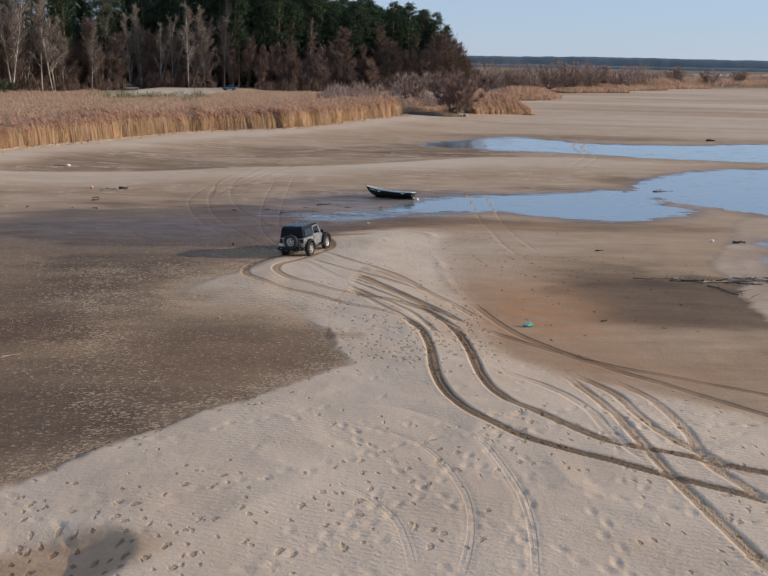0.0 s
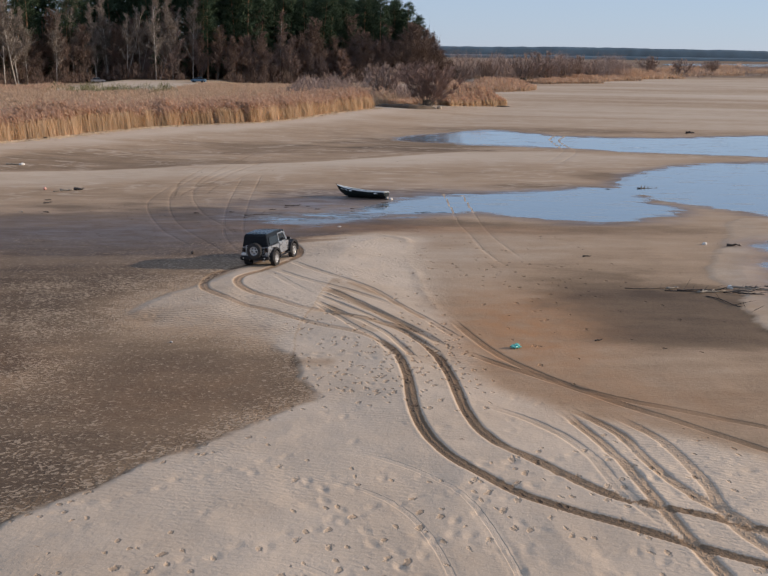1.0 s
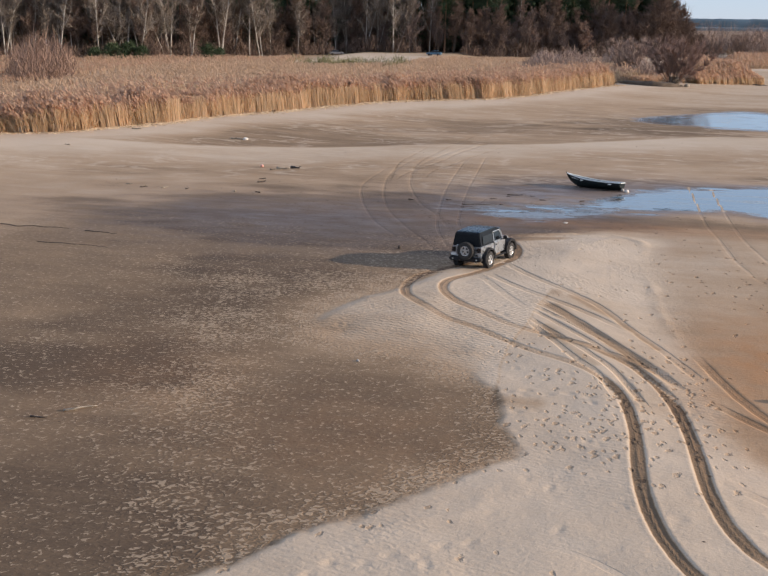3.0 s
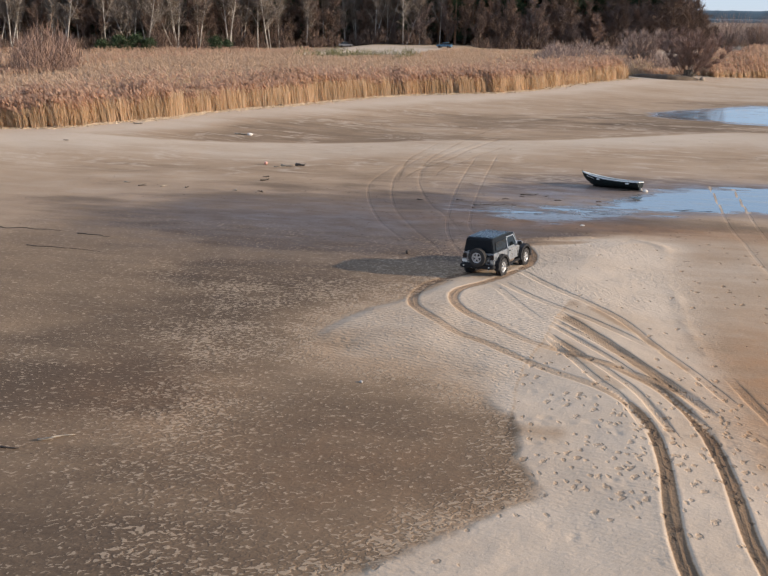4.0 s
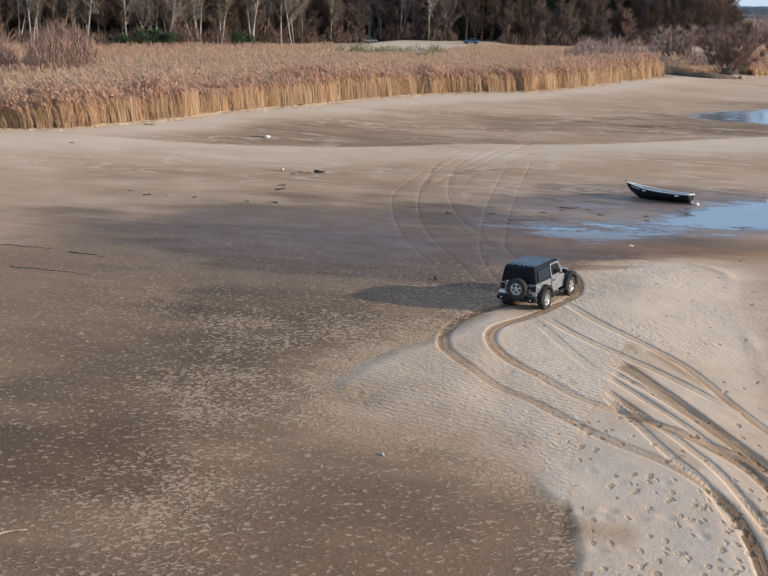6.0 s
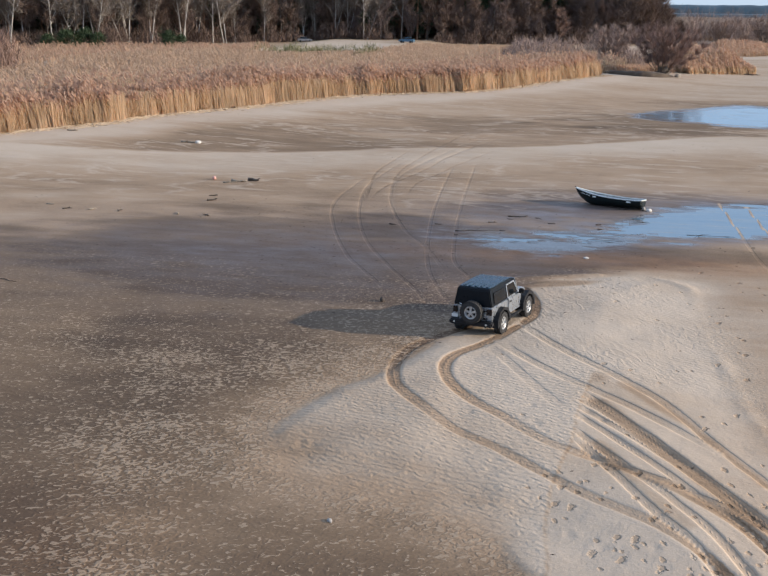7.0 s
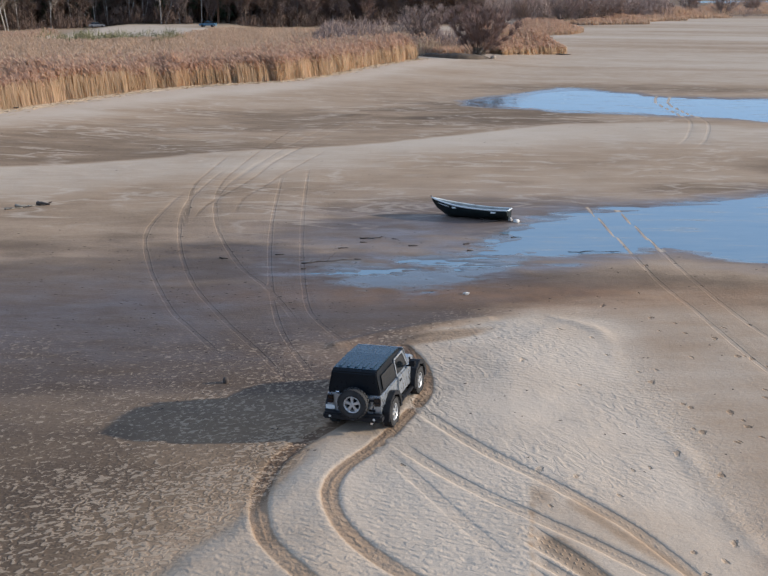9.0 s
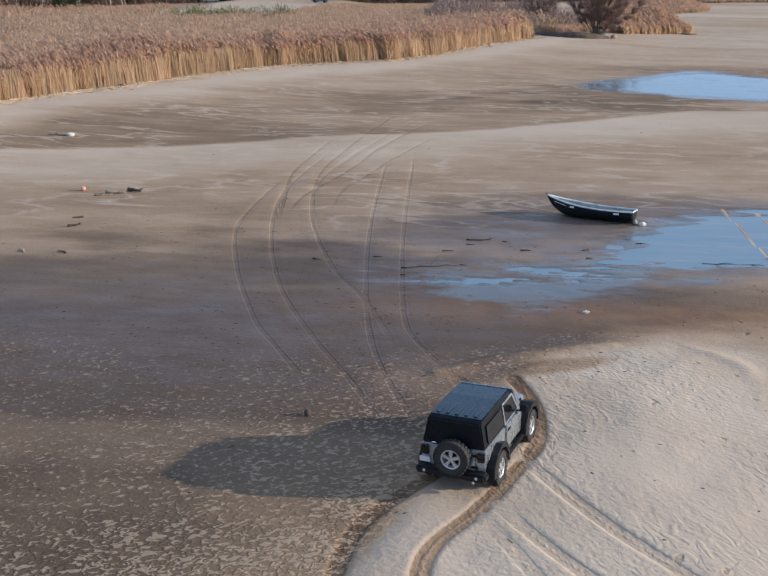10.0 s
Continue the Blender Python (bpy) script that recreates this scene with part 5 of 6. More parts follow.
thicket("far_brushwood", spots, "far thicket of leafless reddish-brown willows beyond the flat", twig_mauve, 46000, 33, 10.5, 6.0, 1.0)
spots = [(wood.uniform(60, 420), wood.uniform(480, 950)) for _ in range(110)]
thicket("marsh_brushwood", spots, "scattered leafless brushwood over the far marsh", twig_mauve, 16000, 34, 6.0, 8.0, 2.5)
spots = [(wood.uniform(-14, 10), wood.uniform(200, 262)) for _ in range(26)]
thicket("reed_brushwood", spots, "leafless brown willow scrub among the reeds", twig_mauve, 15000, 35, 5.0, 3.0)
twig_olive = island_coloured("twig_olive", (0.16, 0.15, 0.07), (0.28, 0.25, 0.13))
spots = [(wood.uniform(-62, -40), wood.uniform(212, 226)) for _ in range(30)]
thicket("olive_brushwood", spots, "low olive-brown shrubs among the dry reeds", twig_olive, 7000, 37, 2.6, 2.4)
spots = [(wood.uniform(-106, -84), wood.uniform(122, 166)) for _ in range(22)]
thicket("reedside_brushwood", spots, "leafless brown scrub at the back of the reeds", twig_red, 12000, 36, 7.5, 3.6)


def willow_shrub(name, seed, tall, twigs, n_stems=26, n_twigs=2200, fan=1.0, thin=0.015):
    """Many stems that fan out from one low stool."""
    b, crown, r = Builder(seed), Builder(seed + 1), random.Random(seed + 2)
    carriers = []
    for _ in range(n_stems):
        a = r.uniform(0, 2 * math.pi)
        k = r.uniform(0.1, 1.0) * fan
        pts, dirs = b.limb(Vector((math.cos(a) * 0.4, math.sin(a) * 0.4, -0.1)), Vector((math.cos(a) * k, math.sin(a) * k, 1.0)), tall * r.uniform(0.7, 1.05), 0.045, 4, 5, 0.1, 0.05)
        carriers += [(pts[m], dirs[m], tall * 0.16) for m in (2, 3, 4, 5)]
    b.tube([Vector((0, 0, -0.3)), Vector((0, 0, 0.5)), Vector((0.1, 0, 1.1))], [1.0, 0.75, 0.45], 8)
    for _ in range(n_twigs):
        at, way, ln = r.choice(carriers)
        d = (way + Vector((r.gauss(0, 0.35), r.gauss(0, 0.35), r.gauss(0.1, 0.3)))).normalized() * r.uniform(0.6, 1.6) * ln
        w = d.cross(Vector((r.gauss(0, 1), r.gauss(0, 1), 0.3))).normalized() * r.uniform(thin, thin * 2.2)
        n = len(crown.v)
        crown.v += [tuple(at - w), tuple(at + w), tuple(at + d * 0.6 + w * 0.6), tuple(at + d)]
        crown.f.append((n, n + 1, n + 2, n + 3))
    return mesh_of(name + "_trunk", b.v, b.f, [bark_dark], True), mesh_of(name + "_crown", crown.v, crown.f, [twigs])


twig_willow = island_coloured("twig_willow", (0.215, 0.14, 0.115), (0.36, 0.25, 0.205))
willows = [willow_shrub("willow", 400 + k, 6.2, twig_mauve, n_stems=30, n_twigs=6000, fan=1.15 - 0.15 * k) for k in range(3)]
plant("willow_shrub", willow_shrub("shore_willow", 411, 6.0, twig_willow, 44, 15000, 1.15, 0.012), 12.8, 193.6, 20, 1.3, "large leafless reddish willow fanning from one stool on the shore", "shrub", "willows of the shore")
plant("willow_shrub", willows[1], 5.0, 218.0, 80, 1.1, "upright leafless willow among the reeds", "shrub", "willows of the shore")
for px, py, s in ((68, 378, 1.7), (78, 392, 1.4), (96, 420, 1.2), (60, 372, 1.5), (86, 404, 1.5), (140, 492, 1.5), (165, 520, 1.3), (205, 590, 1.2), (118, 455, 1.0), (46, 368, 1.2), (36, 366, 1.1)):
    plant("willow_shrub", willows[int(px) % 3], px, py, px * 7.0, s, "leafless reddish-brown willow shrub on the far shore", "shrub", "willows of the shore")
pine_bush = pine_tree("pine_bush", 150, 3.6, 0.02, 1.7, 70, needles_low)
for px, py in ((-119, 243), (-116, 246), (-113, 247), (-122, 240), (-99, 256), (-97, 259)):
    plant("pine_bush", pine_bush, px, py, px * 3, wood.uniform(0.8, 1.2), "small bushy green pine in front of the wood", "shrub", "young pines")

# ---- undercut earth bank at the foot of the willow ----
earth = plain("bare_earth", (0.10, 0.072, 0.05), 0.95, 0, 0.35, 0.8, 0.03)
rng = np.random.default_rng(66)
co, fc = [], []
for k in range(25):
    f = k / 24
    cx, cy = 2.5 + 12.5 * f, 193.2 - 4.6 * math.sin(f * 2.9)
    tall = 0.95 * math.sin(math.pi * min(1, f * 1.05 + 0.02)) ** 0.5 + 0.15 * rng.random()
    for off, z in ((-0.9, -0.2), (-0.5, 0.25), (-0.55, 0.7), (0.2, 0.95), (2.0, 0.9), (5.0, 0.3), (5.5, -0.3)):
        co.append((cx + rng.normal(0, 0.1), cy + off + rng.normal(0, 0.12), 0.55 + z * tall))
    if k:
        o = k * 7
        fc += [(o - 7 + j, o + j, o + j + 1, o - 6 + j) for j in range(6)]
tagged(new("earth_bank", mesh_of("earth_bank", co, fc, [earth], True)), "low undercut bank of bare dark earth below the willow", "bank", kind="structure")

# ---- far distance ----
# blue of the distance haze is mixed into the woodland's base colour
hazy_green = plain("far_wood", (0.068, 0.112, 0.148), 0.95, 0, 0.25, 0.02)
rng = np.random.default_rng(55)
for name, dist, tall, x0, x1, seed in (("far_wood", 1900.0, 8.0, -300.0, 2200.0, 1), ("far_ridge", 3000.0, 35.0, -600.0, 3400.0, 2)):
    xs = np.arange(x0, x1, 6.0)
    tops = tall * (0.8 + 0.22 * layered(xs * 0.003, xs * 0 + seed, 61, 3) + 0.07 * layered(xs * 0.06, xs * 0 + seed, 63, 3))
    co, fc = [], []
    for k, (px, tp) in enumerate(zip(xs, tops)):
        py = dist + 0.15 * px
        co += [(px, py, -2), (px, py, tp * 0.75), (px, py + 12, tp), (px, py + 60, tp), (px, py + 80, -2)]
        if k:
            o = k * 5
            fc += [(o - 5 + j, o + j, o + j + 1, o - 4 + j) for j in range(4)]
    tagged(new("backdrop_" + name, mesh_of(name, co, fc, [hazy_green], True)), "long dark line of far woodland on the horizon, blue with painted haze", "woodland", kind="structure")
river_bed = spline([(330, 1000), (520, 1060), (900, 1150), (1500, 1500), (1500, 1850), (900, 1500), (500, 1320), (360, 1180)], 3, True)
water_sheet("water_far_river", river_bed, 0.75, "far pale river on the horizon")

# ---- shaping helpers for built things ----
def box(bm, x0, x1, y0, y1, z0, z1):
    v = [bm.verts.new(c) for c in ((x0, y0, z0), (x1, y0, z0), (x1, y1, z0), (x0, y1, z0), (x0, y0, z1), (x1, y0, z1), (x1, y1, z1), (x0, y1, z1))]
    for f in ((3, 2, 1, 0), (4, 5, 6, 7), (0, 1, 5, 4), (1, 2, 6, 5), (2, 3, 7, 6), (3, 0, 4, 7)):
        bm.faces.new([v[k] for k in f])
    return v


def block(x0, x1, y0, y1, z0, z1, edge=0.02, taper=None):
    """A bevelled block; taper(v) may move its corners first."""
    bm = bmesh.new()
    for v in box(bm, x0, x1, y0, y1, z0, z1):
        if taper:
            v.co = Vector(taper(v.co))
    if edge:
        bmesh.ops.bevel(bm, geom=list(bm.edges), offset=edge, segments=2, affect="EDGES", clamp_overlap=True)
    return bm


def prism(profile, y0, y1, edge=0.0, inset=None):
    """A profile in x and z, drawn out from y0 to y1; inset(x, z) gives how far each corner is drawn in."""
    bm = bmesh.new()
    rings = []
    for y in (y0, y1):
        ring = []
        for x, z in profile:
            k = inset(x, z) if inset else 0.0
            ring.append(bm.verts.new((x, y + (k if y < (y0 + y1) / 2 else -k), z)))
        rings.append(ring)
    a, b = rings
    n = len(profile)
    bm.faces.new(a)
    bm.faces.new(b[::-1])
    for k in range(n):
        bm.faces.new((a[(k + 1) % n], a[k], b[k], b[(k + 1) % n]))
    bmesh.ops.recalc_face_normals(bm, faces=bm.faces)
    if edge:
        bmesh.ops.bevel(bm, geom=list(bm.edges), offset=edge, segments=2, affect="EDGES", clamp_overlap=True)
    return bm


def lathe(profile, sides=28, caps=True):
    """A profile of (y, radius), spun round the y axis."""
    bm = bmesh.new()
    rings = [[bm.verts.new((r * math.cos(2 * math.pi * k / sides), y, r * math.sin(2 * math.pi * k / sides))) for k in range(sides)] for y, r in profile]
    for a, b in zip(rings[:-1], rings[1:]):
        for k in range(sides):
            bm.faces.new((a[k], a[(k + 1) % sides], b[(k + 1) % sides], b[k]))
    if caps:
        bm.faces.new(rings[0])
        bm.faces.new(rings[-1])
    else:
        for k in range(sides):
            bm.faces.new((rings[-1][k], rings[-1][(k + 1) % sides], rings[0][(k + 1) % sides], rings[0][k]))
    bmesh.ops.recalc_face_normals(bm, faces=bm.faces)
    return bm


def rod(points, radius, sides=6):
    """A bent round bar through the points."""
    bm = bmesh.new()
    pts = [Vector(p) for p in points]
    rings = []
    for k, p in enumerate(pts):
        d = (pts[min(k + 1, len(pts) - 1)] - pts[max(k - 1, 0)]).normalized()
        a = d.cross(Vector((0.13, 0.31, 0.94))).normalized()
        b = d.cross(a)
        r = radius[k] if isinstance(radius, (list, tuple)) else radius
        rings.append([bm.verts.new(p + (a * math.cos(2 * math.pi * j / sides) + b * math.sin(2 * math.pi * j / sides)) * r) for j in range(sides)])
    for a, b in zip(rings[:-1], rings[1:]):
        for j in range(sides):
            bm.faces.new((a[j], a[(j + 1) % sides], b[(j + 1) % sides], b[j]))
    bm.faces.new(rings[0])
    bm.faces.new(rings[-1])
    bmesh.ops.recalc_face_normals(bm, faces=bm.faces)
    return bm


# ---- the off-road car ----
paint = plain("silver_paint", (0.41, 0.435, 0.465), 0.32, 0.75, 0.06, 2.0)
black_plastic = plain("black_plastic", (0.013, 0.013, 0.015), 0.6, 0, 0.3, 6.0, 0.002, 0.25)
hardtop = plain("hardtop_black", (0.005, 0.007, 0.010), 0.35, 0, 0.2, 3.0, 0.001, 0.18)
# black roof with the sky's blue reflection put into its base colour
roof_sky_tint = plain("roof_sky_tint", (0.014, 0.036, 0.056), 0.27, 0, 0.2, 3.0, 0.001)
rubber = plain("tyre_rubber", (0.028, 0.026, 0.025), 0.85, 0, 0.4, 8.0, 0.003)
alloy = plain("alloy", (0.50, 0.50, 0.50), 0.38, 0.5, 0.1, 6.0)
chrome = plain("bright_metal", (0.75, 0.75, 0.75), 0.2, 0.9, 0.05, 6.0)
dark_glass = plain("tinted_glass", (0.006, 0.008, 0.010), 0.08, 0, 0.1, 2.0)
red_lens = plain("smoked_red_lens", (0.012, 0.006, 0.006), 0.25, 0, 0.1, 8.0)
white_plate = plain("plate_white", (0.72, 0.72, 0.70), 0.4, 0, 0.05, 8.0)
clear_lens = plain("clear_lens", (0.55, 0.55, 0.52), 0.12, 0.1, 0.05, 8.0)


def add_wheel(parent, name, m, spare=False):
    """Knobbly tyre with a five-spoked alloy rim; its axle lies along y and its outer face looks to -y."""
    bm = lathe([(0.10, 0.225), (0.125, 0.26), (0.128, 0.33), (0.105, 0.385), (0.05, 0.402), (-0.05, 0.402), (-0.105, 0.385), (-0.128, 0.33), (-0.125, 0.26), (-0.10, 0.225)], 32, False)
    for k in range(26):
        turn = Matrix.Rotation(2 * math.pi * k / 26, 4, "Y")
        for side in (-1, 1):
            lug = box(bm, -0.033, 0.033, side * 0.075 - 0.045, side * 0.075 + 0.045, 0.388, 0.415)
            skew = Matrix.Rotation(math.pi / 26 * (side > 0), 4, "Y")
            for v in lug:
                v.co = turn @ skew @ v.co
    tyre = part("tyre", bm, rubber, None)
    wheel = new(name)
    wheel.empty_display_size = 0.1
    wheel.parent = parent
    wheel.matrix_basis = m
    tyre.parent = wheel
    bm = lathe([(0.06, 0.02), (0.06, 0.21), (-0.085, 0.222), (-0.105, 0.235), (-0.108, 0.222), (-0.095, 0.200), (0.05, 0.19), (0.055, 0.02)], 28)
    for k in range(5):
        spoke = box(bm, -0.034, 0.034, -0.095, -0.05, 0.05, 0.212)
        for v in spoke:
            wide = 1.35 if v.co.z > 0.1 else 0.9
            v.co = Matrix.Rotation(2 * math.pi * k / 5, 4, "Y") @ Vector((v.co.x * wide, v.co.y + (0.012 if v.co.z > 0.1 else 0), v.co.z))
    part("rim", bm, alloy, wheel)
    part("brake_disc", lathe([(0.05, 0.02), (0.05, 0.186), (0.0, 0.188), (-0.005, 0.02)], 20), black_plastic, wheel, "dark brake disc")
    part("hub", lathe([(-0.06, 0.02), (-0.06, 0.07), (-0.102, 0.062), (-0.108, 0.02)], 16), alloy, wheel)
    return wheel


def arch(x, y0, y1, r0, r1, z):
    """A wheel-arch flare: a thick, angular half-ring."""
    angles = [-8, 22, 52, 90, 128, 158, 188]
    outer = [(x + math.cos(radians(a)) * r1 * 1.06, z + math.sin(radians(a)) * r1) for a in angles]
    inner = [(x + math.cos(radians(a)) * r0, z + math.sin(radians(a)) * r0) for a in angles]
    return prism(outer + inner[::-1], y0, y1, 0.012)


def off_road_car(m):
    car = thing("off_road_car", "silver two-door off-road car with black hard top on the sand", "car", m)
    part("chassis", block(-1.62, 1.72, -0.42, 0.42, 0.36, 0.56, 0.03), black_plastic, car)
    for x in (-1.0, 1.42):
        part("axle", rod([(x, -0.66, 0.4), (x, 0.66, 0.4)], 0.05, 8), black_plastic, car)
    part("body", prism([(-1.72, 0.55), (-1.30, 0.52), (-1.30, 0.62), (-0.55, 0.52), (0.80, 0.50), (1.0, 0.62), (1.0, 1.10), (-1.74, 1.13)], -0.76, 0.76, 0.025, lambda x, z: 0.05 if z < 0.6 else 0.0), paint, car)
    hood = part("hood", prism([(0.82, 0.80), (1.82, 0.78), (1.84, 1.02), (1.70, 1.10), (0.82, 1.17)], -0.66, 0.66, 0.03, lambda x, z: 0.08 * (x > 1.5) + 0.03 * (z > 1.0)), paint, car)
    for s in (-1, 1):
        part("hood_latch", block(1.35, 1.43, s * 0.6 - 0.02, s * 0.6 + 0.02, 1.06, 1.12, 0.006), black_plastic, hood)
    grille = part("grille", block(1.80, 1.88, -0.56, 0.56, 0.62, 1.03, 0.03), paint, car)
    for k in range(7):
        part("slot", block(1.875, 1.885, -0.31 + k * 0.1 - 0.028, -0.31 + k * 0.1 + 0.028, 0.72, 0.98, 0.01), black_plastic, grille)
    for s in (-1, 1):
        lamp = lathe([(-0.02, 0.02), (-0.02, 0.09), (0.02, 0.095), (0.035, 0.06), (0.038, 0.02)], 16)
        part("headlight", lamp, clear_lens, car, "round clear headlight", True, Matrix.Translation((1.885, s * 0.45, 0.86)) @ Matrix.Rotation(radians(-90), 4, "Z"))
        part("bumper_horn", block(1.86, 1.92, s * 0.55 - 0.05, s * 0.55 + 0.05, 0.48, 0.6, 0.01), black_plastic, car)
    part("front_bumper", block(1.84, 2.06, -0.82, 0.82, 0.44, 0.62, 0.04, lambda c: (c.x - 0.1 * (abs(c.y) > 0.5), c.y, c.z)), black_plastic, car)
    part("rear_bumper", block(-1.98, -1.70, -0.83, 0.83, 0.46, 0.64, 0.04), black_plastic, car)
    # hard top with ribbed roof
    top = part("hard_top", prism([(-1.74, 1.135), (-0.34, 1.135), (-0.34, 1.62), (0.36, 1.66), (0.34, 1.77), (-0.4, 1.81), (-1.58, 1.79), (-1.68, 1.72)], -0.745, 0.745, 0.03, lambda x, z: 0.13 * max(0, (z - 1.13) / 0.66)), hardtop, car, "black ribbed hard top")
    part("roof_panel", prism([(-1.56, 1.78), (0.33, 1.76), (0.33, 1.777), (-0.4, 1.8165), (-1.56, 1.797)], -0.605, 0.605, 0.004, lambda x, z: 0.0), roof_sky_tint, top, "black roof skin with blue sky reflection in its colour")
    for k in range(5):
        part("roof_rib", block(-1.5, 0.2, -0.44 + k * 0.22 - 0.045, -0.44 + k * 0.22 + 0.045, 1.79, 1.822, 0.012, lambda c: (c.x, c.y, c.z - 0.035 * (c.x > 0))), roof_sky_tint, top)
    for s in (-1, 1):
        y = s * 0.716
        bm = prism([(-1.50, 1.22), (-0.42, 1.22), (-0.42, 1.60), (-1.44, 1.60)], -0.008, 0.008, 0.0)
        part("side_window", bm, dark_glass, car, "tinted rear side window", m=Matrix.Translation((0, y, 0)) @ Matrix.Translation((0, 0, 1.4)) @ Matrix.Rotation(s * radians(11), 4, "X") @ Matrix.Translation((0, 0, -1.4)))
        # door with its window, frame, handle and mirror
        door = part("door", block(-0.30, 0.80, s * 0.775 - 0.018, s * 0.775 + 0.018, 0.56, 1.13, 0.015), paint, car)
        frame_bm = prism([(-0.31, 1.13), (0.74, 1.13), (0.46, 1.66), (-0.30, 1.66), (-0.30, 1.61), (0.42, 1.61), (0.65, 1.18), (-0.25, 1.18), (-0.25, 1.60), (-0.31, 1.60)], -0.02, 0.02, 0.0)
        tilt = Matrix.Translation((0, s * 0.735, 1.13)) @ Matrix.Rotation(s * radians(9), 4, "X") @ Matrix.Translation((0, 0, -1.13))
        part("window_frame", frame_bm, paint, door, m=tilt)
        part("window", prism([(-0.26, 1.15), (0.68, 1.15), (0.43, 1.63), (-0.26, 1.63)], -0.006, 0.006), dark_glass, door, "tinted door window", m=tilt)
        part("door_handle", block(-0.22, -0.06, s * 0.80 - 0.02, s * 0.80 + 0.02, 0.98, 1.03, 0.01), black_plastic, door)
        part("mirror", block(0.55, 0.64, s * 0.93 - 0.1, s * 0.93 + 0.1, 1.14, 1.32, 0.025), black_plastic, car)
        part("mirror_arm", block(0.56, 0.62, s * 0.81 - 0.06, s * 0.81 + 0.06, 1.14, 1.18, 0.01), black_plastic, car)
        part("side_step", block(-0.52, 0.92, s * 0.83 - 0.06, s * 0.83 + 0.06, 0.40, 0.47, 0.02), black_plastic, car)
        part("fender_flare", arch(-1.0, min(s * 0.70, s * 0.92), max(s * 0.70, s * 0.92), 0.47, 0.58, 0.44), black_plastic, car)
        part("fender_flare", arch(1.42, min(s * 0.58, s * 0.92), max(s * 0.58, s * 0.92), 0.47, 0.60, 0.45), black_plastic, car)
        light = part("tail_light", block(-1.80, -1.72, s * 0.66 - 0.085, s * 0.66 + 0.085, 0.86, 1.08, 0.015), red_lens, car, "dark smoked red tail light")
        part("light_guard", block(-1.815, -1.79, s * 0.66 - 0.1, s * 0.66 + 0.1, 0.94, 0.97, 0.006), black_plastic, light)
        part("corner_plate", block(-1.765, -1.742, s * 0.66 - 0.1, s * 0.66 + 0.1, 0.66, 0.84, 0.006), paint, car)
        part("reflector", lathe([(-0.01, 0.01), (-0.01, 0.035), (0.01, 0.035), (0.012, 0.01)], 12), clear_lens, car, m=Matrix.Translation((-1.985, s * 0.62, 0.56)) @ Matrix.Rotation(radians(90), 4, "Z"))
    # windscreen
    lean = lambda c: (c.x - 0.42 * (c.z - 1.1), c.y * (1 - 0.14 * (c.z - 1.1)), c.z)
    part("windscreen_frame", block(0.77, 0.84, -0.74, 0.74, 1.10, 1.72, 0.02, lean), paint, car)
    part("windscreen", block(0.835, 0.848, -0.66, 0.66, 1.19, 1.66, 0.004, lean), dark_glass, car, "dark windscreen")
    # tailgate, rear window, spare wheel
    gate = part("tailgate", block(-1.775, -1.735, -0.53, 0.53, 0.60, 1.12, 0.015), paint, car)
    part("hinge", block(-1.80, -1.77, -0.60, -0.42, 0.98, 1.03, 0.008), black_plastic, gate)
    part("hinge", block(-1.80, -1.77, -0.60, -0.42, 0.70, 0.75, 0.008), black_plastic, gate)
    part("rear_window", block(-1.735, -1.705, -0.56, 0.56, 1.20, 1.66, 0.01, lambda c: (c.x + 0.09 * (c.z - 1.13) / 0.6, c.y, c.z)), dark_glass, car, "tinted rear window")
    part("window_handle", rod([(-1.74, 0.40, 1.13), (-1.80, 0.40, 1.2), (-1.80, 0.48, 1.2), (-1.74, 0.48, 1.13)], 0.014), chrome, car, "pale window handle")
    part("wheel_carrier", block(-1.86, -1.76, -0.16, 0.16, 0.75, 1.05, 0.02), black_plastic, car)
    part("number_plate", block(-1.80, -1.775, 0.54, 0.80, 0.68, 0.80, 0.004), white_plate, car, "blank white plate")
    part("exhaust", rod([(-1.4, -0.5, 0.42), (-1.9, -0.52, 0.40)], 0.035, 8), chrome, car)
    add_wheel(car, "spare_wheel", Matrix.Translation((-1.95, -0.05, 0.96)) @ Matrix.Rotation(radians(-90), 4, "Z"))
    for x in (-1.0, 1.42):
        for s in (-1, 1):
            spin = Matrix.Rotation(radians(180 if s > 0 else 0), 4, "Z") @ Matrix.Rotation(x * 1.7, 4, "Y")
            add_wheel(car, "wheel", Matrix.Translation((x, s * 0.785, 0.41)) @ spin)
    return car


CAR_X, CAR_Y, CAR_TURN = -4.62, 55.95, 71.0
c, s = math.cos(radians(CAR_TURN)), math.sin(radians(CAR_TURN))
corners = [ground_height(CAR_X + c * a - s * b, CAR_Y + s * a + c * b) for a in (-1.0, 1.42) for b in (-0.78, 0.78)]
rise = ((corners[2] + corners[3]) - (corners[0] + corners[1])) / 2 / 2.42
roll_side = ((corners[1] + corners[3]) - (corners[0] + corners[2])) / 2 / 1.56
off_road_car(pose(CAR_X, CAR_Y, sum(corners) / 4 - 0.035) @ Matrix.Rotation(radians(CAR_TURN), 4, "Z") @ Matrix.Rotation(-math.atan(rise), 4, "Y") @ Matrix.Rotation(math.atan(roll_side), 4, "X") @ Matrix.Scale(0.965, 4))

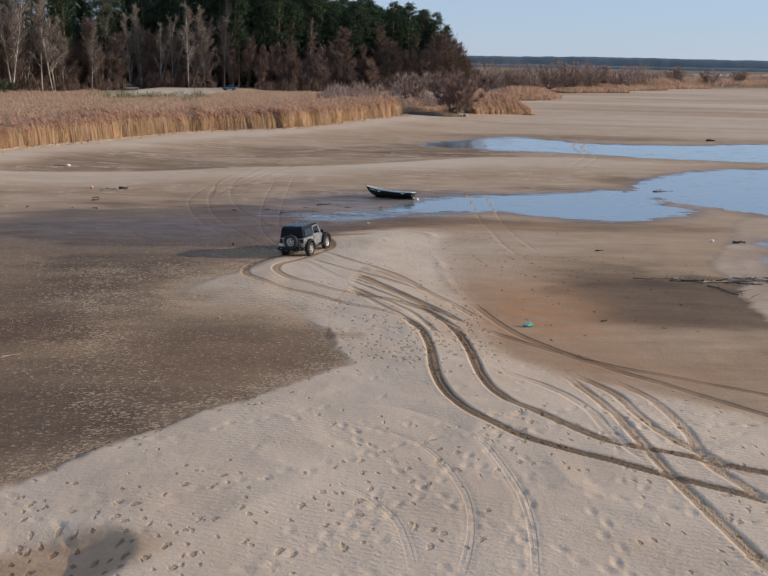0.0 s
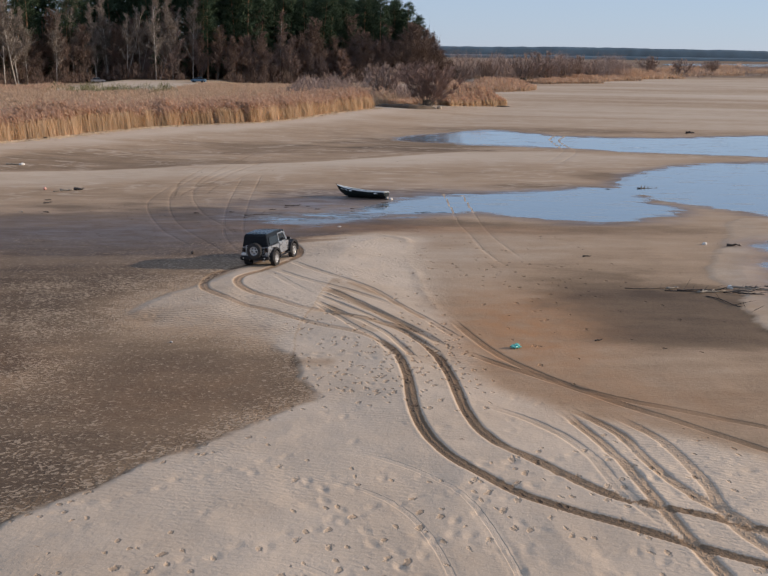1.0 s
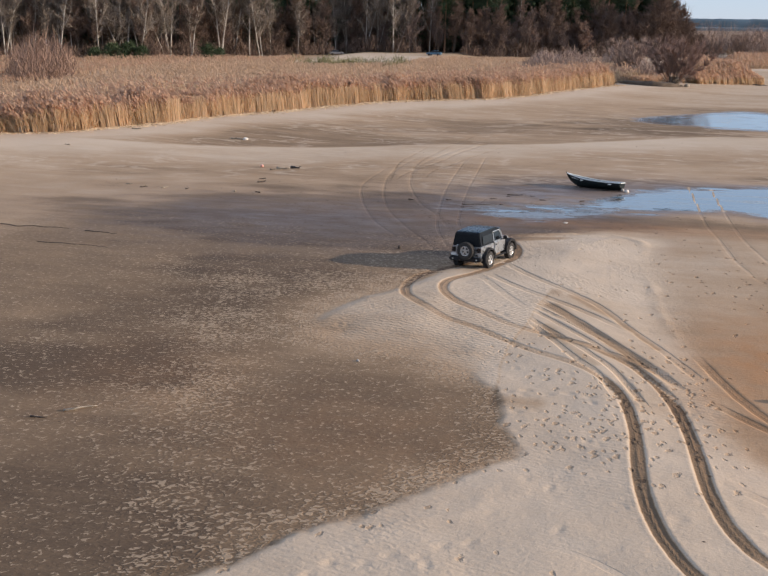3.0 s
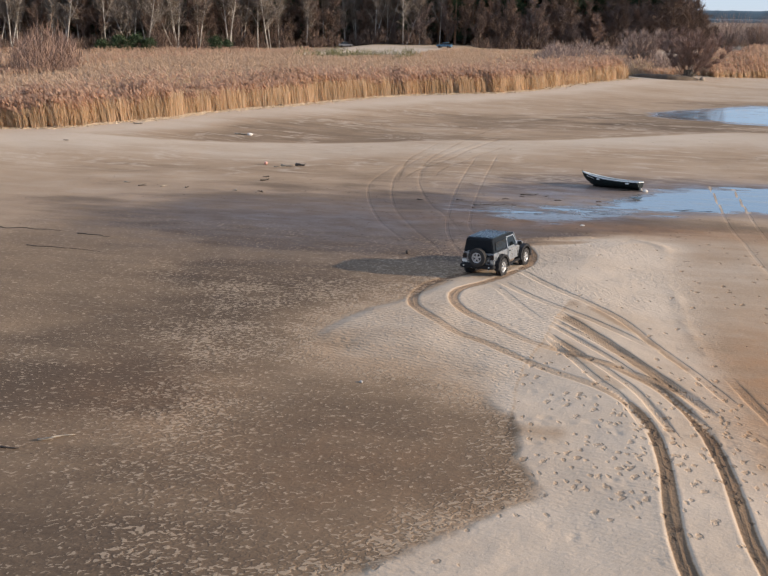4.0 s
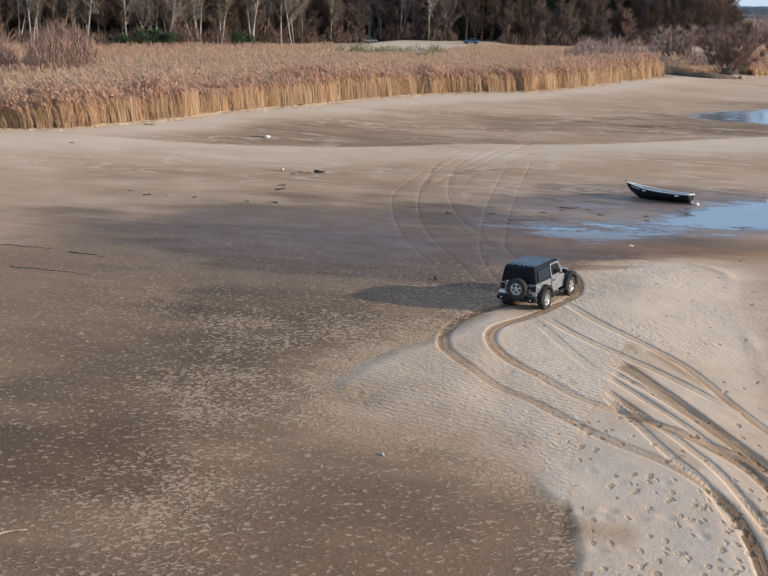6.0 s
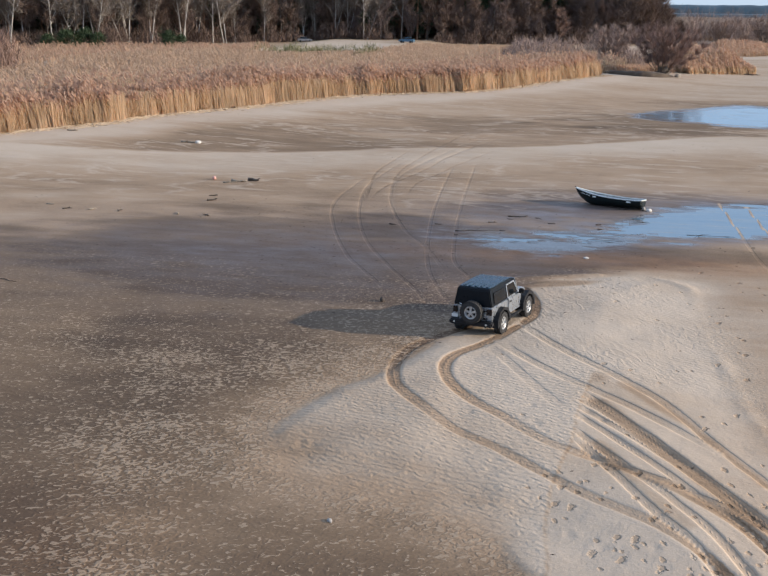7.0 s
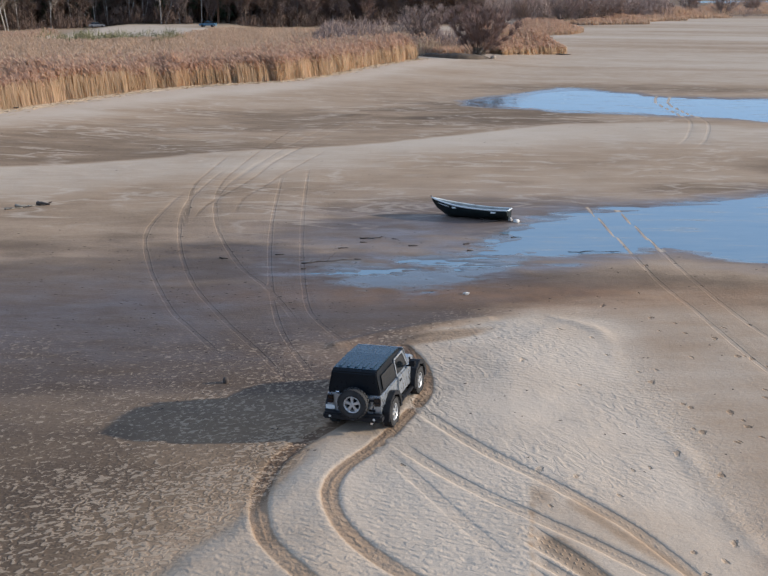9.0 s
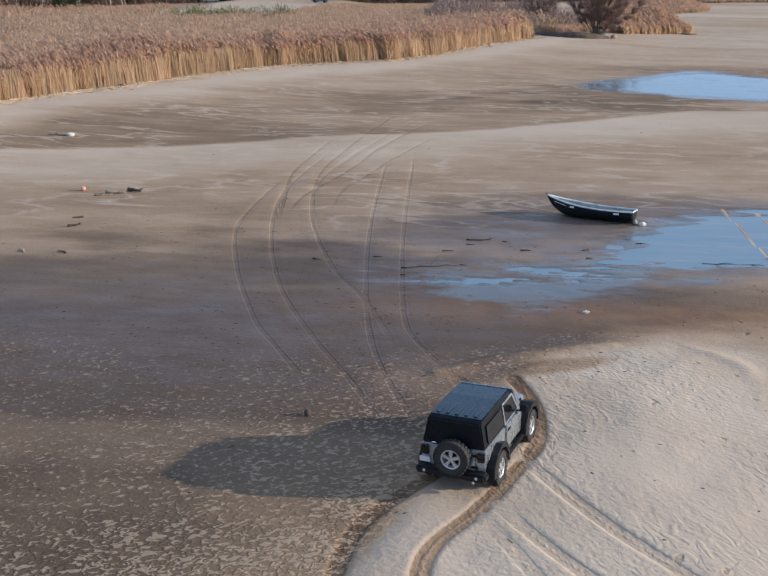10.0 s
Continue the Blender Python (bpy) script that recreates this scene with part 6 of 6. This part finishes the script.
# ---- rowing boat ----
boat_paint = plain("boat_dark_paint", (0.006, 0.011, 0.012), 0.5, 0, 0.35, 3.0, 0.002, 0.25)
boat_white = plain("boat_white_paint", (0.70, 0.72, 0.70), 0.5, 0, 0.15, 4.0)
boat_inside = plain("boat_inside_paint", (0.30, 0.32, 0.31), 0.6, 0, 0.25, 4.0)
weathered = plain("weathered_wood", (0.30, 0.25, 0.19), 0.85, 0, 0.3, 5.0, 0.004)
dark_wood = plain("dark_wet_wood", (0.07, 0.052, 0.04), 0.8, 0, 0.35, 5.0, 0.006)


def boat_station(f):
    """Half-beam, keel height and sheer height at f, 0 at the bow and 1 at the stern."""
    beam = 0.70 * (1 - (1 - min(1, f / 0.55)) ** 2.2) * (1 - 0.16 * max(0, (f - 0.55) / 0.45) ** 2) + 0.02
    keel = 0.42 * max(0, 1 - f / 0.28) ** 2.0 + 0.02
    sheer = 0.46 + 0.46 * (1 - f) ** 2.4 + 0.03 * f * f
    return beam, keel, sheer


def hull_shell(inner):
    bm = bmesh.new()
    rows = []
    for k in range(21):
        f = k / 20
        beam, keel, sheer = boat_station(f)
        x = 2.0 - 4.0 * f + (0.0 if k else 0.05)
        ring = []
        for j in range(-8, 9):
            a = abs(j) / 8
            y = math.copysign(beam * math.sin(a * math.pi / 2) ** 0.75, j)
            z = keel + (sheer - keel) * (1 - math.cos(a * math.pi / 2)) ** 0.95
            lap = 0.012 * ((abs(j) * 1.0) % 2)
            if inner:
                y, z = y * 0.94, min(z + 0.05, sheer)
            else:
                y += math.copysign(lap, j) if j else 0
            ring.append(bm.verts.new((x - 0.62 * (1 - z / sheer) * max(0, 1 - f / 0.3) ** 1.5, y, z)))
        rows.append(ring)
    for a, b in zip(rows[:-1], rows[1:]):
        for j in range(16):
            bm.faces.new((a[j], a[j + 1], b[j + 1], b[j]))
    bm.faces.new(rows[-1])
    bmesh.ops.recalc_face_normals(bm, faces=bm.faces)
    if inner:
        bmesh.ops.reverse_faces(bm, faces=bm.faces)
    return bm


def rowing_boat(m):
    boat = thing("rowing_boat", "dark green wooden rowing boat with white gunwale stranded on wet silt", "boat", m)
    hull = part("hull", hull_shell(False), boat_paint, boat, smooth=True)
    part("lining", hull_shell(True), boat_inside, boat, "pale grey inside planking", True)
    for s in (-1, 1):
        pts = []
        for k in range(21):
            beam, keel, sheer = boat_station(k / 20)
            pts.append((2.02 - 4.02 * k / 20, s * (beam - 0.015), sheer + 0.012))
        part("gunwale", rod(pts, 0.038, 8), boat_white, boat, "white painted gunwale")
        strake = [(2.0 - 4.0 * f, s * (boat_station(f)[0] + 0.004), boat_station(f)[2] - 0.13) for f in (0.1, 0.15, 0.2, 0.25)]
        part("rubbing_strake", rod(strake, 0.014, 6), boat_white, boat, "white painted strake")
        for f, w in ((0.33, 0.24), (0.83, 0.24)):
            beam, keel, sheer = boat_station(f)
            part("side_mark", block(2 - 4 * f - w / 2, 2 - 4 * f + w / 2, s * (beam + 0.012) - 0.008, s * (beam + 0.012) + 0.008, sheer - 0.15, sheer - 0.07, 0.003), boat_white, hull, "white mark")
        part("rowlock", rod([(-0.1, s * 0.68, 0.5), (-0.1, s * 0.68, 0.62), (-0.06, s * 0.68, 0.66)], 0.012), dark_wood, boat)
    for f in (0.28, 0.52, 0.8):
        beam, keel, sheer = boat_station(f)
        part("thwart", block(2 - 4 * f - 0.13, 2 - 4 * f + 0.13, -beam * 0.93, beam * 0.93, sheer - 0.16, sheer - 0.125, 0.008), weathered, boat)
    part("transom", block(-2.03, -1.985, -0.50, 0.50, 0.12, 0.49, 0.012, lambda c: (c.x, c.y * (1.0 if c.z > 0.3 else 0.72), c.z)), boat_paint, boat)
    part("transom_rail", block(-2.05, -1.97, -0.57, 0.57, 0.47, 0.515, 0.012), boat_white, boat)
    part("stem", rod([(1.30, 0, 0.16), (1.72, 0, 0.46), (1.92, 0, 0.72), (2.08, 0, 1.03)], [0.03, 0.035, 0.035, 0.028], 6), dark_wood, boat)
    part("keel", block(-1.98, 1.5, -0.03, 0.03, -0.03, 0.05, 0.008), dark_wood, boat)
    for k in range(4):
        part("floor_board", block(-1.6, 1.0, -0.36 + k * 0.19 - 0.08, -0.36 + k * 0.19 + 0.10, 0.11, 0.13, 0.004), weathered, boat)
    return boat


rowing_boat(pose(0.30, 79.8, 0.0, 0, 0, 161.0) @ Matrix.Rotation(radians(1.5), 4, "Y") @ Matrix.Rotation(radians(6), 4, "X"))

# ---- flotsam on the flats ----
stone_grey = plain("stone_grey", (0.34, 0.31, 0.28), 0.85, 0, 0.3, 8.0, 0.006)
stone_white = plain("pale_stone", (0.62, 0.58, 0.52), 0.85, 0, 0.2, 8.0, 0.006)
teal = plain("teal_plastic", (0.10, 0.42, 0.36), 0.35, 0, 0.2, 10.0)
orange = plain("faded_orange_plastic", (0.62, 0.32, 0.255), 0.5, 0, 0.15, 8.0)


def lump(size, seed, detail=2, jag=0.25):
    """An uneven stone or crumpled lump."""
    r = random.Random(seed)
    bm = bmesh.new()
    bmesh.ops.create_icosphere(bm, subdivisions=detail, radius=1.0)
    off = Vector((r.uniform(0, 50), r.uniform(0, 50), r.uniform(0, 50)))
    for v in bm.verts:
        k = 1 + jag * noise.noise(v.co * 1.6 + off) + jag * 0.5 * noise.noise(v.co * 4 + off)
        v.co = Vector((v.co.x * size[0] * k, v.co.y * size[1] * k, v.co.z * size[2] * k))
    return bm


def driftwood(x, y, turn, length, thick, mat, label, seed, forks=2, name="driftwood"):
    r = random.Random(seed)
    z = ground_height(x, y)
    ob = thing(name, label, "driftwood", pose(x, y, z, 0, 0, turn), "driftwood on the flats")
    pts = [(length * (k / 6 - 0.5), r.gauss(0, length * 0.03), thick * 0.7 + abs(r.gauss(0, 0.25)) * thick) for k in range(7)]
    part("stem", rod(pts, [thick * (1.1 - 0.12 * k) for k in range(7)], 7), mat, ob, smooth=True)
    for _ in range(forks):
        k = r.randint(1, 5)
        a = Vector(pts[k])
        w = Vector((r.uniform(0.3, 1), r.choice((-1, 1)) * r.uniform(0.5, 1), r.uniform(0.1, 0.6))).normalized() * length * r.uniform(0.15, 0.35)
        part("branch", rod([a, a + w * 0.5 + Vector((0, 0, 0.02)), a + w], [thick * 0.6, thick * 0.4, thick * 0.15], 5), mat, ob)
    return ob


def stone(x, y, size, mat, label, seed):
    ob = tagged(part("stone", lump(size, seed), mat, None, smooth=True), label, "stone", "stones on the flats")
    ob.matrix_basis = pose(x, y, ground_height(x, y) + size[2] * 0.45, 0, 0, seed * 40)
    return ob


stone(2.50, 78.75, (0.17, 0.12, 0.12), stone_white, "pale mooring stone on wet silt behind the boat", 41)
stone(2.22, 79.05, (0.12, 0.12, 0.14), stone_grey, "grey mooring stone on wet silt behind the boat", 42)
driftwood(1.6, 78.85, -3, 1.5, 0.03, dark_wood, "dark pole lying under the boat's stern", 43, 0)
driftwood(-22.75, 81.75, 8, 1.0, 0.09, weathered, "pale driftwood log on the silt flat", 1, 1)
driftwood(-21.95, 82.25, -12, 0.75, 0.11, dark_wood, "thick dark stump of driftwood on the silt flat", 2, 1)
driftwood(-23.2, 81.3, 25, 0.9, 0.05, weathered, "thin grey driftwood stick on the silt flat", 3, 1)
driftwood(-31.8, 96.2, 5, 1.1, 0.09, weathered, "pale weathered log on the damp flat", 4, 1)
stone(-31.0, 96.3, (0.25, 0.2, 0.16), stone_white, "pale stone beside a weathered log", 5)
driftwood(-22.3, 75.4, 30, 0.55, 0.06, dark_wood, "dark forked driftwood on the silt flat", 6, 2)
driftwood(-13.9, 34.9, 38, 0.95, 0.035, weathered, "pale bent stick on the brown flat", 7, 2)
driftwood(-14.7, 34.0, 10, 0.5, 0.03, dark_wood, "short dark stick on the brown flat", 8, 1)
driftwood(-42.0, 97.0, 12, 0.9, 0.08, weathered, "weathered log at the foot of the reeds", 9, 1)
driftwood(-36.0, 119.0, -8, 1.0, 0.10, dark_wood, "dark log at the foot of the reeds", 10, 1)
stone(-9.0, 57.8, (0.10, 0.09, 0.12), dark_wood, "small dark stone on the rippled flat", 11)
stone(-7.05, 40.9, (0.09, 0.06, 0.035), stone_grey, "flat stone on the mottled flat", 12)
driftwood(24.6, 87.4, 10, 1.9, 0.10, dark_wood, "dark branch lying in the shallow pool", 13, 4)
stone(15.0, 191.6, (0.55, 0.4, 0.4), weathered, "pale weathered root stump on the bank below the willow", 46)
stone(20.8, 62.0, (0.16, 0.12, 0.12), stone_white, "pale stone on the sand", 14)
driftwood(22.3, 61.3, -20, 0.8, 0.08, dark_wood, "dark driftwood root on the sand", 15, 3)
driftwood(17.4, 50.0, -4, 5.2, 0.022, dark_wood, "long thin dark branch washed up on the sand", 16, 4)
driftwood(17.2, 47.4, -72, 3.6, 0.025, dark_wood, "thin dark branch washed up on the sand", 17, 5)
driftwood(14.3, 50.6, 4, 2.6, 0.018, dark_wood, "thin dark branch on the brown flat", 18, 2)
driftwood(12.8, 57.9, 4, 0.5, 0.04, dark_wood, "short dark stick on the brown flat", 19, 1)
driftwood(9.6, 41.6, 25, 0.3, 0.03, dark_wood, "dark twig litter on rusty sand", 20, 3)
driftwood(47.8, 147.2, 0, 1.3, 0.16, dark_wood, "dark log beside the far pool", 21, 2)
driftwood(29.5, 209.0, 4, 2.6, 0.12, dark_wood, "dark log beside the reed clump", 22, 1)
driftwood(-29.2, 57.7, -4, 4.4, 0.022, dark_wood, "long low line of dark waterlogged sticks on the silt flat", 50, 0)
driftwood(-24.9, 57.2, -6, 2.0, 0.022, dark_wood, "thin dark waterlogged stick on the silt flat", 51, 0)
driftwood(-24.9, 54.2, -3, 4.0, 0.015, dark_wood, "thin dark waterlogged stick on the silt flat", 52, 0)
driftwood(-6.6, 71.3, 12, 2.2, 0.025, dark_wood, "thin dark stick at the edge of the shallow stream", 53, 2)
driftwood(-4.7, 75.4, 6, 1.1, 0.03, dark_wood, "thin dark stick on wet silt near the boat", 54, 2)
driftwood(5.4, 73.2, 9, 2.8, 0.03, dark_wood, "dark stick lying in the shallow stream", 55, 2)
for k, (px, py) in enumerate(((-30.6, 71.7), (-29.1, 70.8), (-27.7, 71.0), (-26.1, 71.0), (-22.8, 71.0), (-21.2, 71.0), (-43.1, 85.8), (-22.7, 76.4))):
    driftwood(px, py + 0.4, 30 * k, 0.5, 0.04, dark_wood if k % 2 else weathered, "small piece of driftwood on the silt flat", 30 + k, 1)
scraps = random.Random(91)
for k in range(12):                             # tangle of washed-up branches at the low scarp
    driftwood(17.0 + scraps.uniform(-2.2, 4.2), 50.2 + scraps.gauss(0, 0.5), scraps.gauss(0, 14), scraps.uniform(0.5, 1.6), scraps.uniform(0.03, 0.06), dark_wood if k % 3 else weathered, "weathered branch in a tangle washed up at the sand's edge", 90 + k, 2)
stone(18.2, 50.7, (0.16, 0.12, 0.12), stone_white, "pale stone among washed-up branches", 44)
for k in range(14):                             # sticks stranded where the stream seeps away
    f = k / 13
    px, py = -10 + 13 * f + scraps.gauss(0, 1.2), 70.3 + 5.5 * f + scraps.gauss(0, 1.3)
    driftwood(px, py, scraps.uniform(-30, 30), scraps.uniform(0.2, 0.5), scraps.uniform(0.018, 0.03), dark_wood, "small dark stick stranded on wet silt by the stream", 60 + k, scraps.randint(0, 1))

bag = tagged(part("plastic_bag", lump((0.2, 0.13, 0.075), 3, 3, 0.7), teal, None), "crumpled teal plastic bag on rusty sand", "plastic bag")
bag.matrix_basis = pose(6.15, 40.5, ground_height(6.15, 40.5) + 0.08, 0, 0, 10)
buoy = thing("net_float", "faded pink net float on the silt flat", "float", pose(-24.55, 82.1, ground_height(-24.55, 82.1) + 0.11) @ Matrix.Scale(0.75, 4))
part("ball", lathe([(-0.17, 0.03), (-0.14, 0.11), (-0.06, 0.165), (0.06, 0.165), (0.14, 0.11), (0.17, 0.03)], 18), orange, buoy, smooth=True)
part("eye", lathe([(0.16, 0.03), (0.21, 0.035), (0.22, 0.02)], 10), orange, buoy)
paper = tagged(part("paper_scrap", lump((0.13, 0.08, 0.05), 9, 2, 0.6), stone_white, None), "crumpled white scrap on wet silt", "litter")
paper.matrix_basis = pose(-1.15, 66.6, ground_height(-1.15, 66.6) + 0.03)

# loose chips of bark and shell over the flats
rng = np.random.default_rng(12)
n = 420
px = rng.uniform(-40, 22, n)
py = 30 + 85 * rng.random(n)
px, py = np.concatenate([px, rng.normal(-10, 8, 900)]), np.concatenate([py, rng.normal(66, 6, 900)])
ok = np.abs(px + 2) < py * 0.55
px, py = px[ok], py[ok]
pz = np.array([ground_height(a, b) for a, b in zip(px, py)])
size = rng.uniform(0.010, 0.034, len(px)) * (0.6 + py / 110)
yaw = rng.uniform(0, math.pi, len(px))
ax = np.stack([np.cos(yaw), np.sin(yaw) * 0.6, np.zeros(len(px))], axis=1) * (size * 2.2)[:, None]
bx = np.stack([-np.sin(yaw), np.cos(yaw), np.zeros(len(px))], axis=1) * size[:, None]
cz = np.stack([px, py, pz], axis=1)
up = np.stack([0 * px, 0 * px, size * 0.4], axis=1)
co = np.stack([cz - ax, cz - bx, cz + ax, cz + bx, cz + up], axis=1).reshape(-1, 3)
b = (np.arange(len(px)) * 5)[:, None, None]
tri = np.array([[0, 1, 4], [1, 2, 4], [2, 3, 4], [3, 0, 4]])
tagged(new("bark_chips", array_mesh("bark_chips", co, (b + tri[None]).reshape(-1, 3), [island_coloured("bark_chip", (0.04, 0.03, 0.024), (0.12, 0.09, 0.07))])), "small dark chips of bark strewn over the flats", "flotsam", kind="stuff")

# ---- cars parked by the wood ----
blue_paint = plain("blue_car_paint", (0.09, 0.18, 0.26), 0.3, 0.3, 0.1, 2.0)
grey_paint = plain("grey_car_paint", (0.22, 0.22, 0.23), 0.3, 0.3, 0.1, 2.0)


def parked_car(m, mat, label):
    car = thing("parked_car", label, "car", m, "cars by the wood")
    part("body", prism([(-2.1, 0.32), (2.1, 0.32), (2.15, 0.62), (1.9, 0.82), (0.95, 0.92), (-1.9, 0.95), (-2.15, 0.75)], -0.86, 0.86, 0.05), mat, car)
    part("cabin", prism([(-1.75, 0.9), (1.05, 0.9), (0.35, 1.42), (-1.15, 1.45)], -0.76, 0.76, 0.05, lambda x, z: 0.14 * (z > 1.2)), dark_glass, car, "dark car windows")
    part("roof", block(-1.15, 0.34, -0.62, 0.62, 1.42, 1.48, 0.02), mat, car)
    for x in (-1.3, 1.3):
        for s in (-1, 1):
            wheel = new("wheel")
            wheel.parent = car
            wheel.matrix_basis = Matrix.Translation((x, s * 0.78, 0.32))
            part("tyre", lathe([(-0.1, 0.2), (-0.1, 0.3), (-0.06, 0.32), (0.06, 0.32), (0.1, 0.3), (0.1, 0.2)], 18), rubber, wheel)
            part("rim", lathe([(-0.09, 0.03), (-0.09, 0.2), (0.09, 0.2), (0.09, 0.03)], 14), alloy, wheel)
    return car


parked_car(pose(-45.8, 292.0, ground_height(-45.8, 292), 0, 0, 170), blue_paint, "dark blue car parked on sand by the wood")
parked_car(pose(-77.0, 303.0, ground_height(-77, 303), 0, 0, 20), grey_paint, "pale grey car parked between trees of the wood")
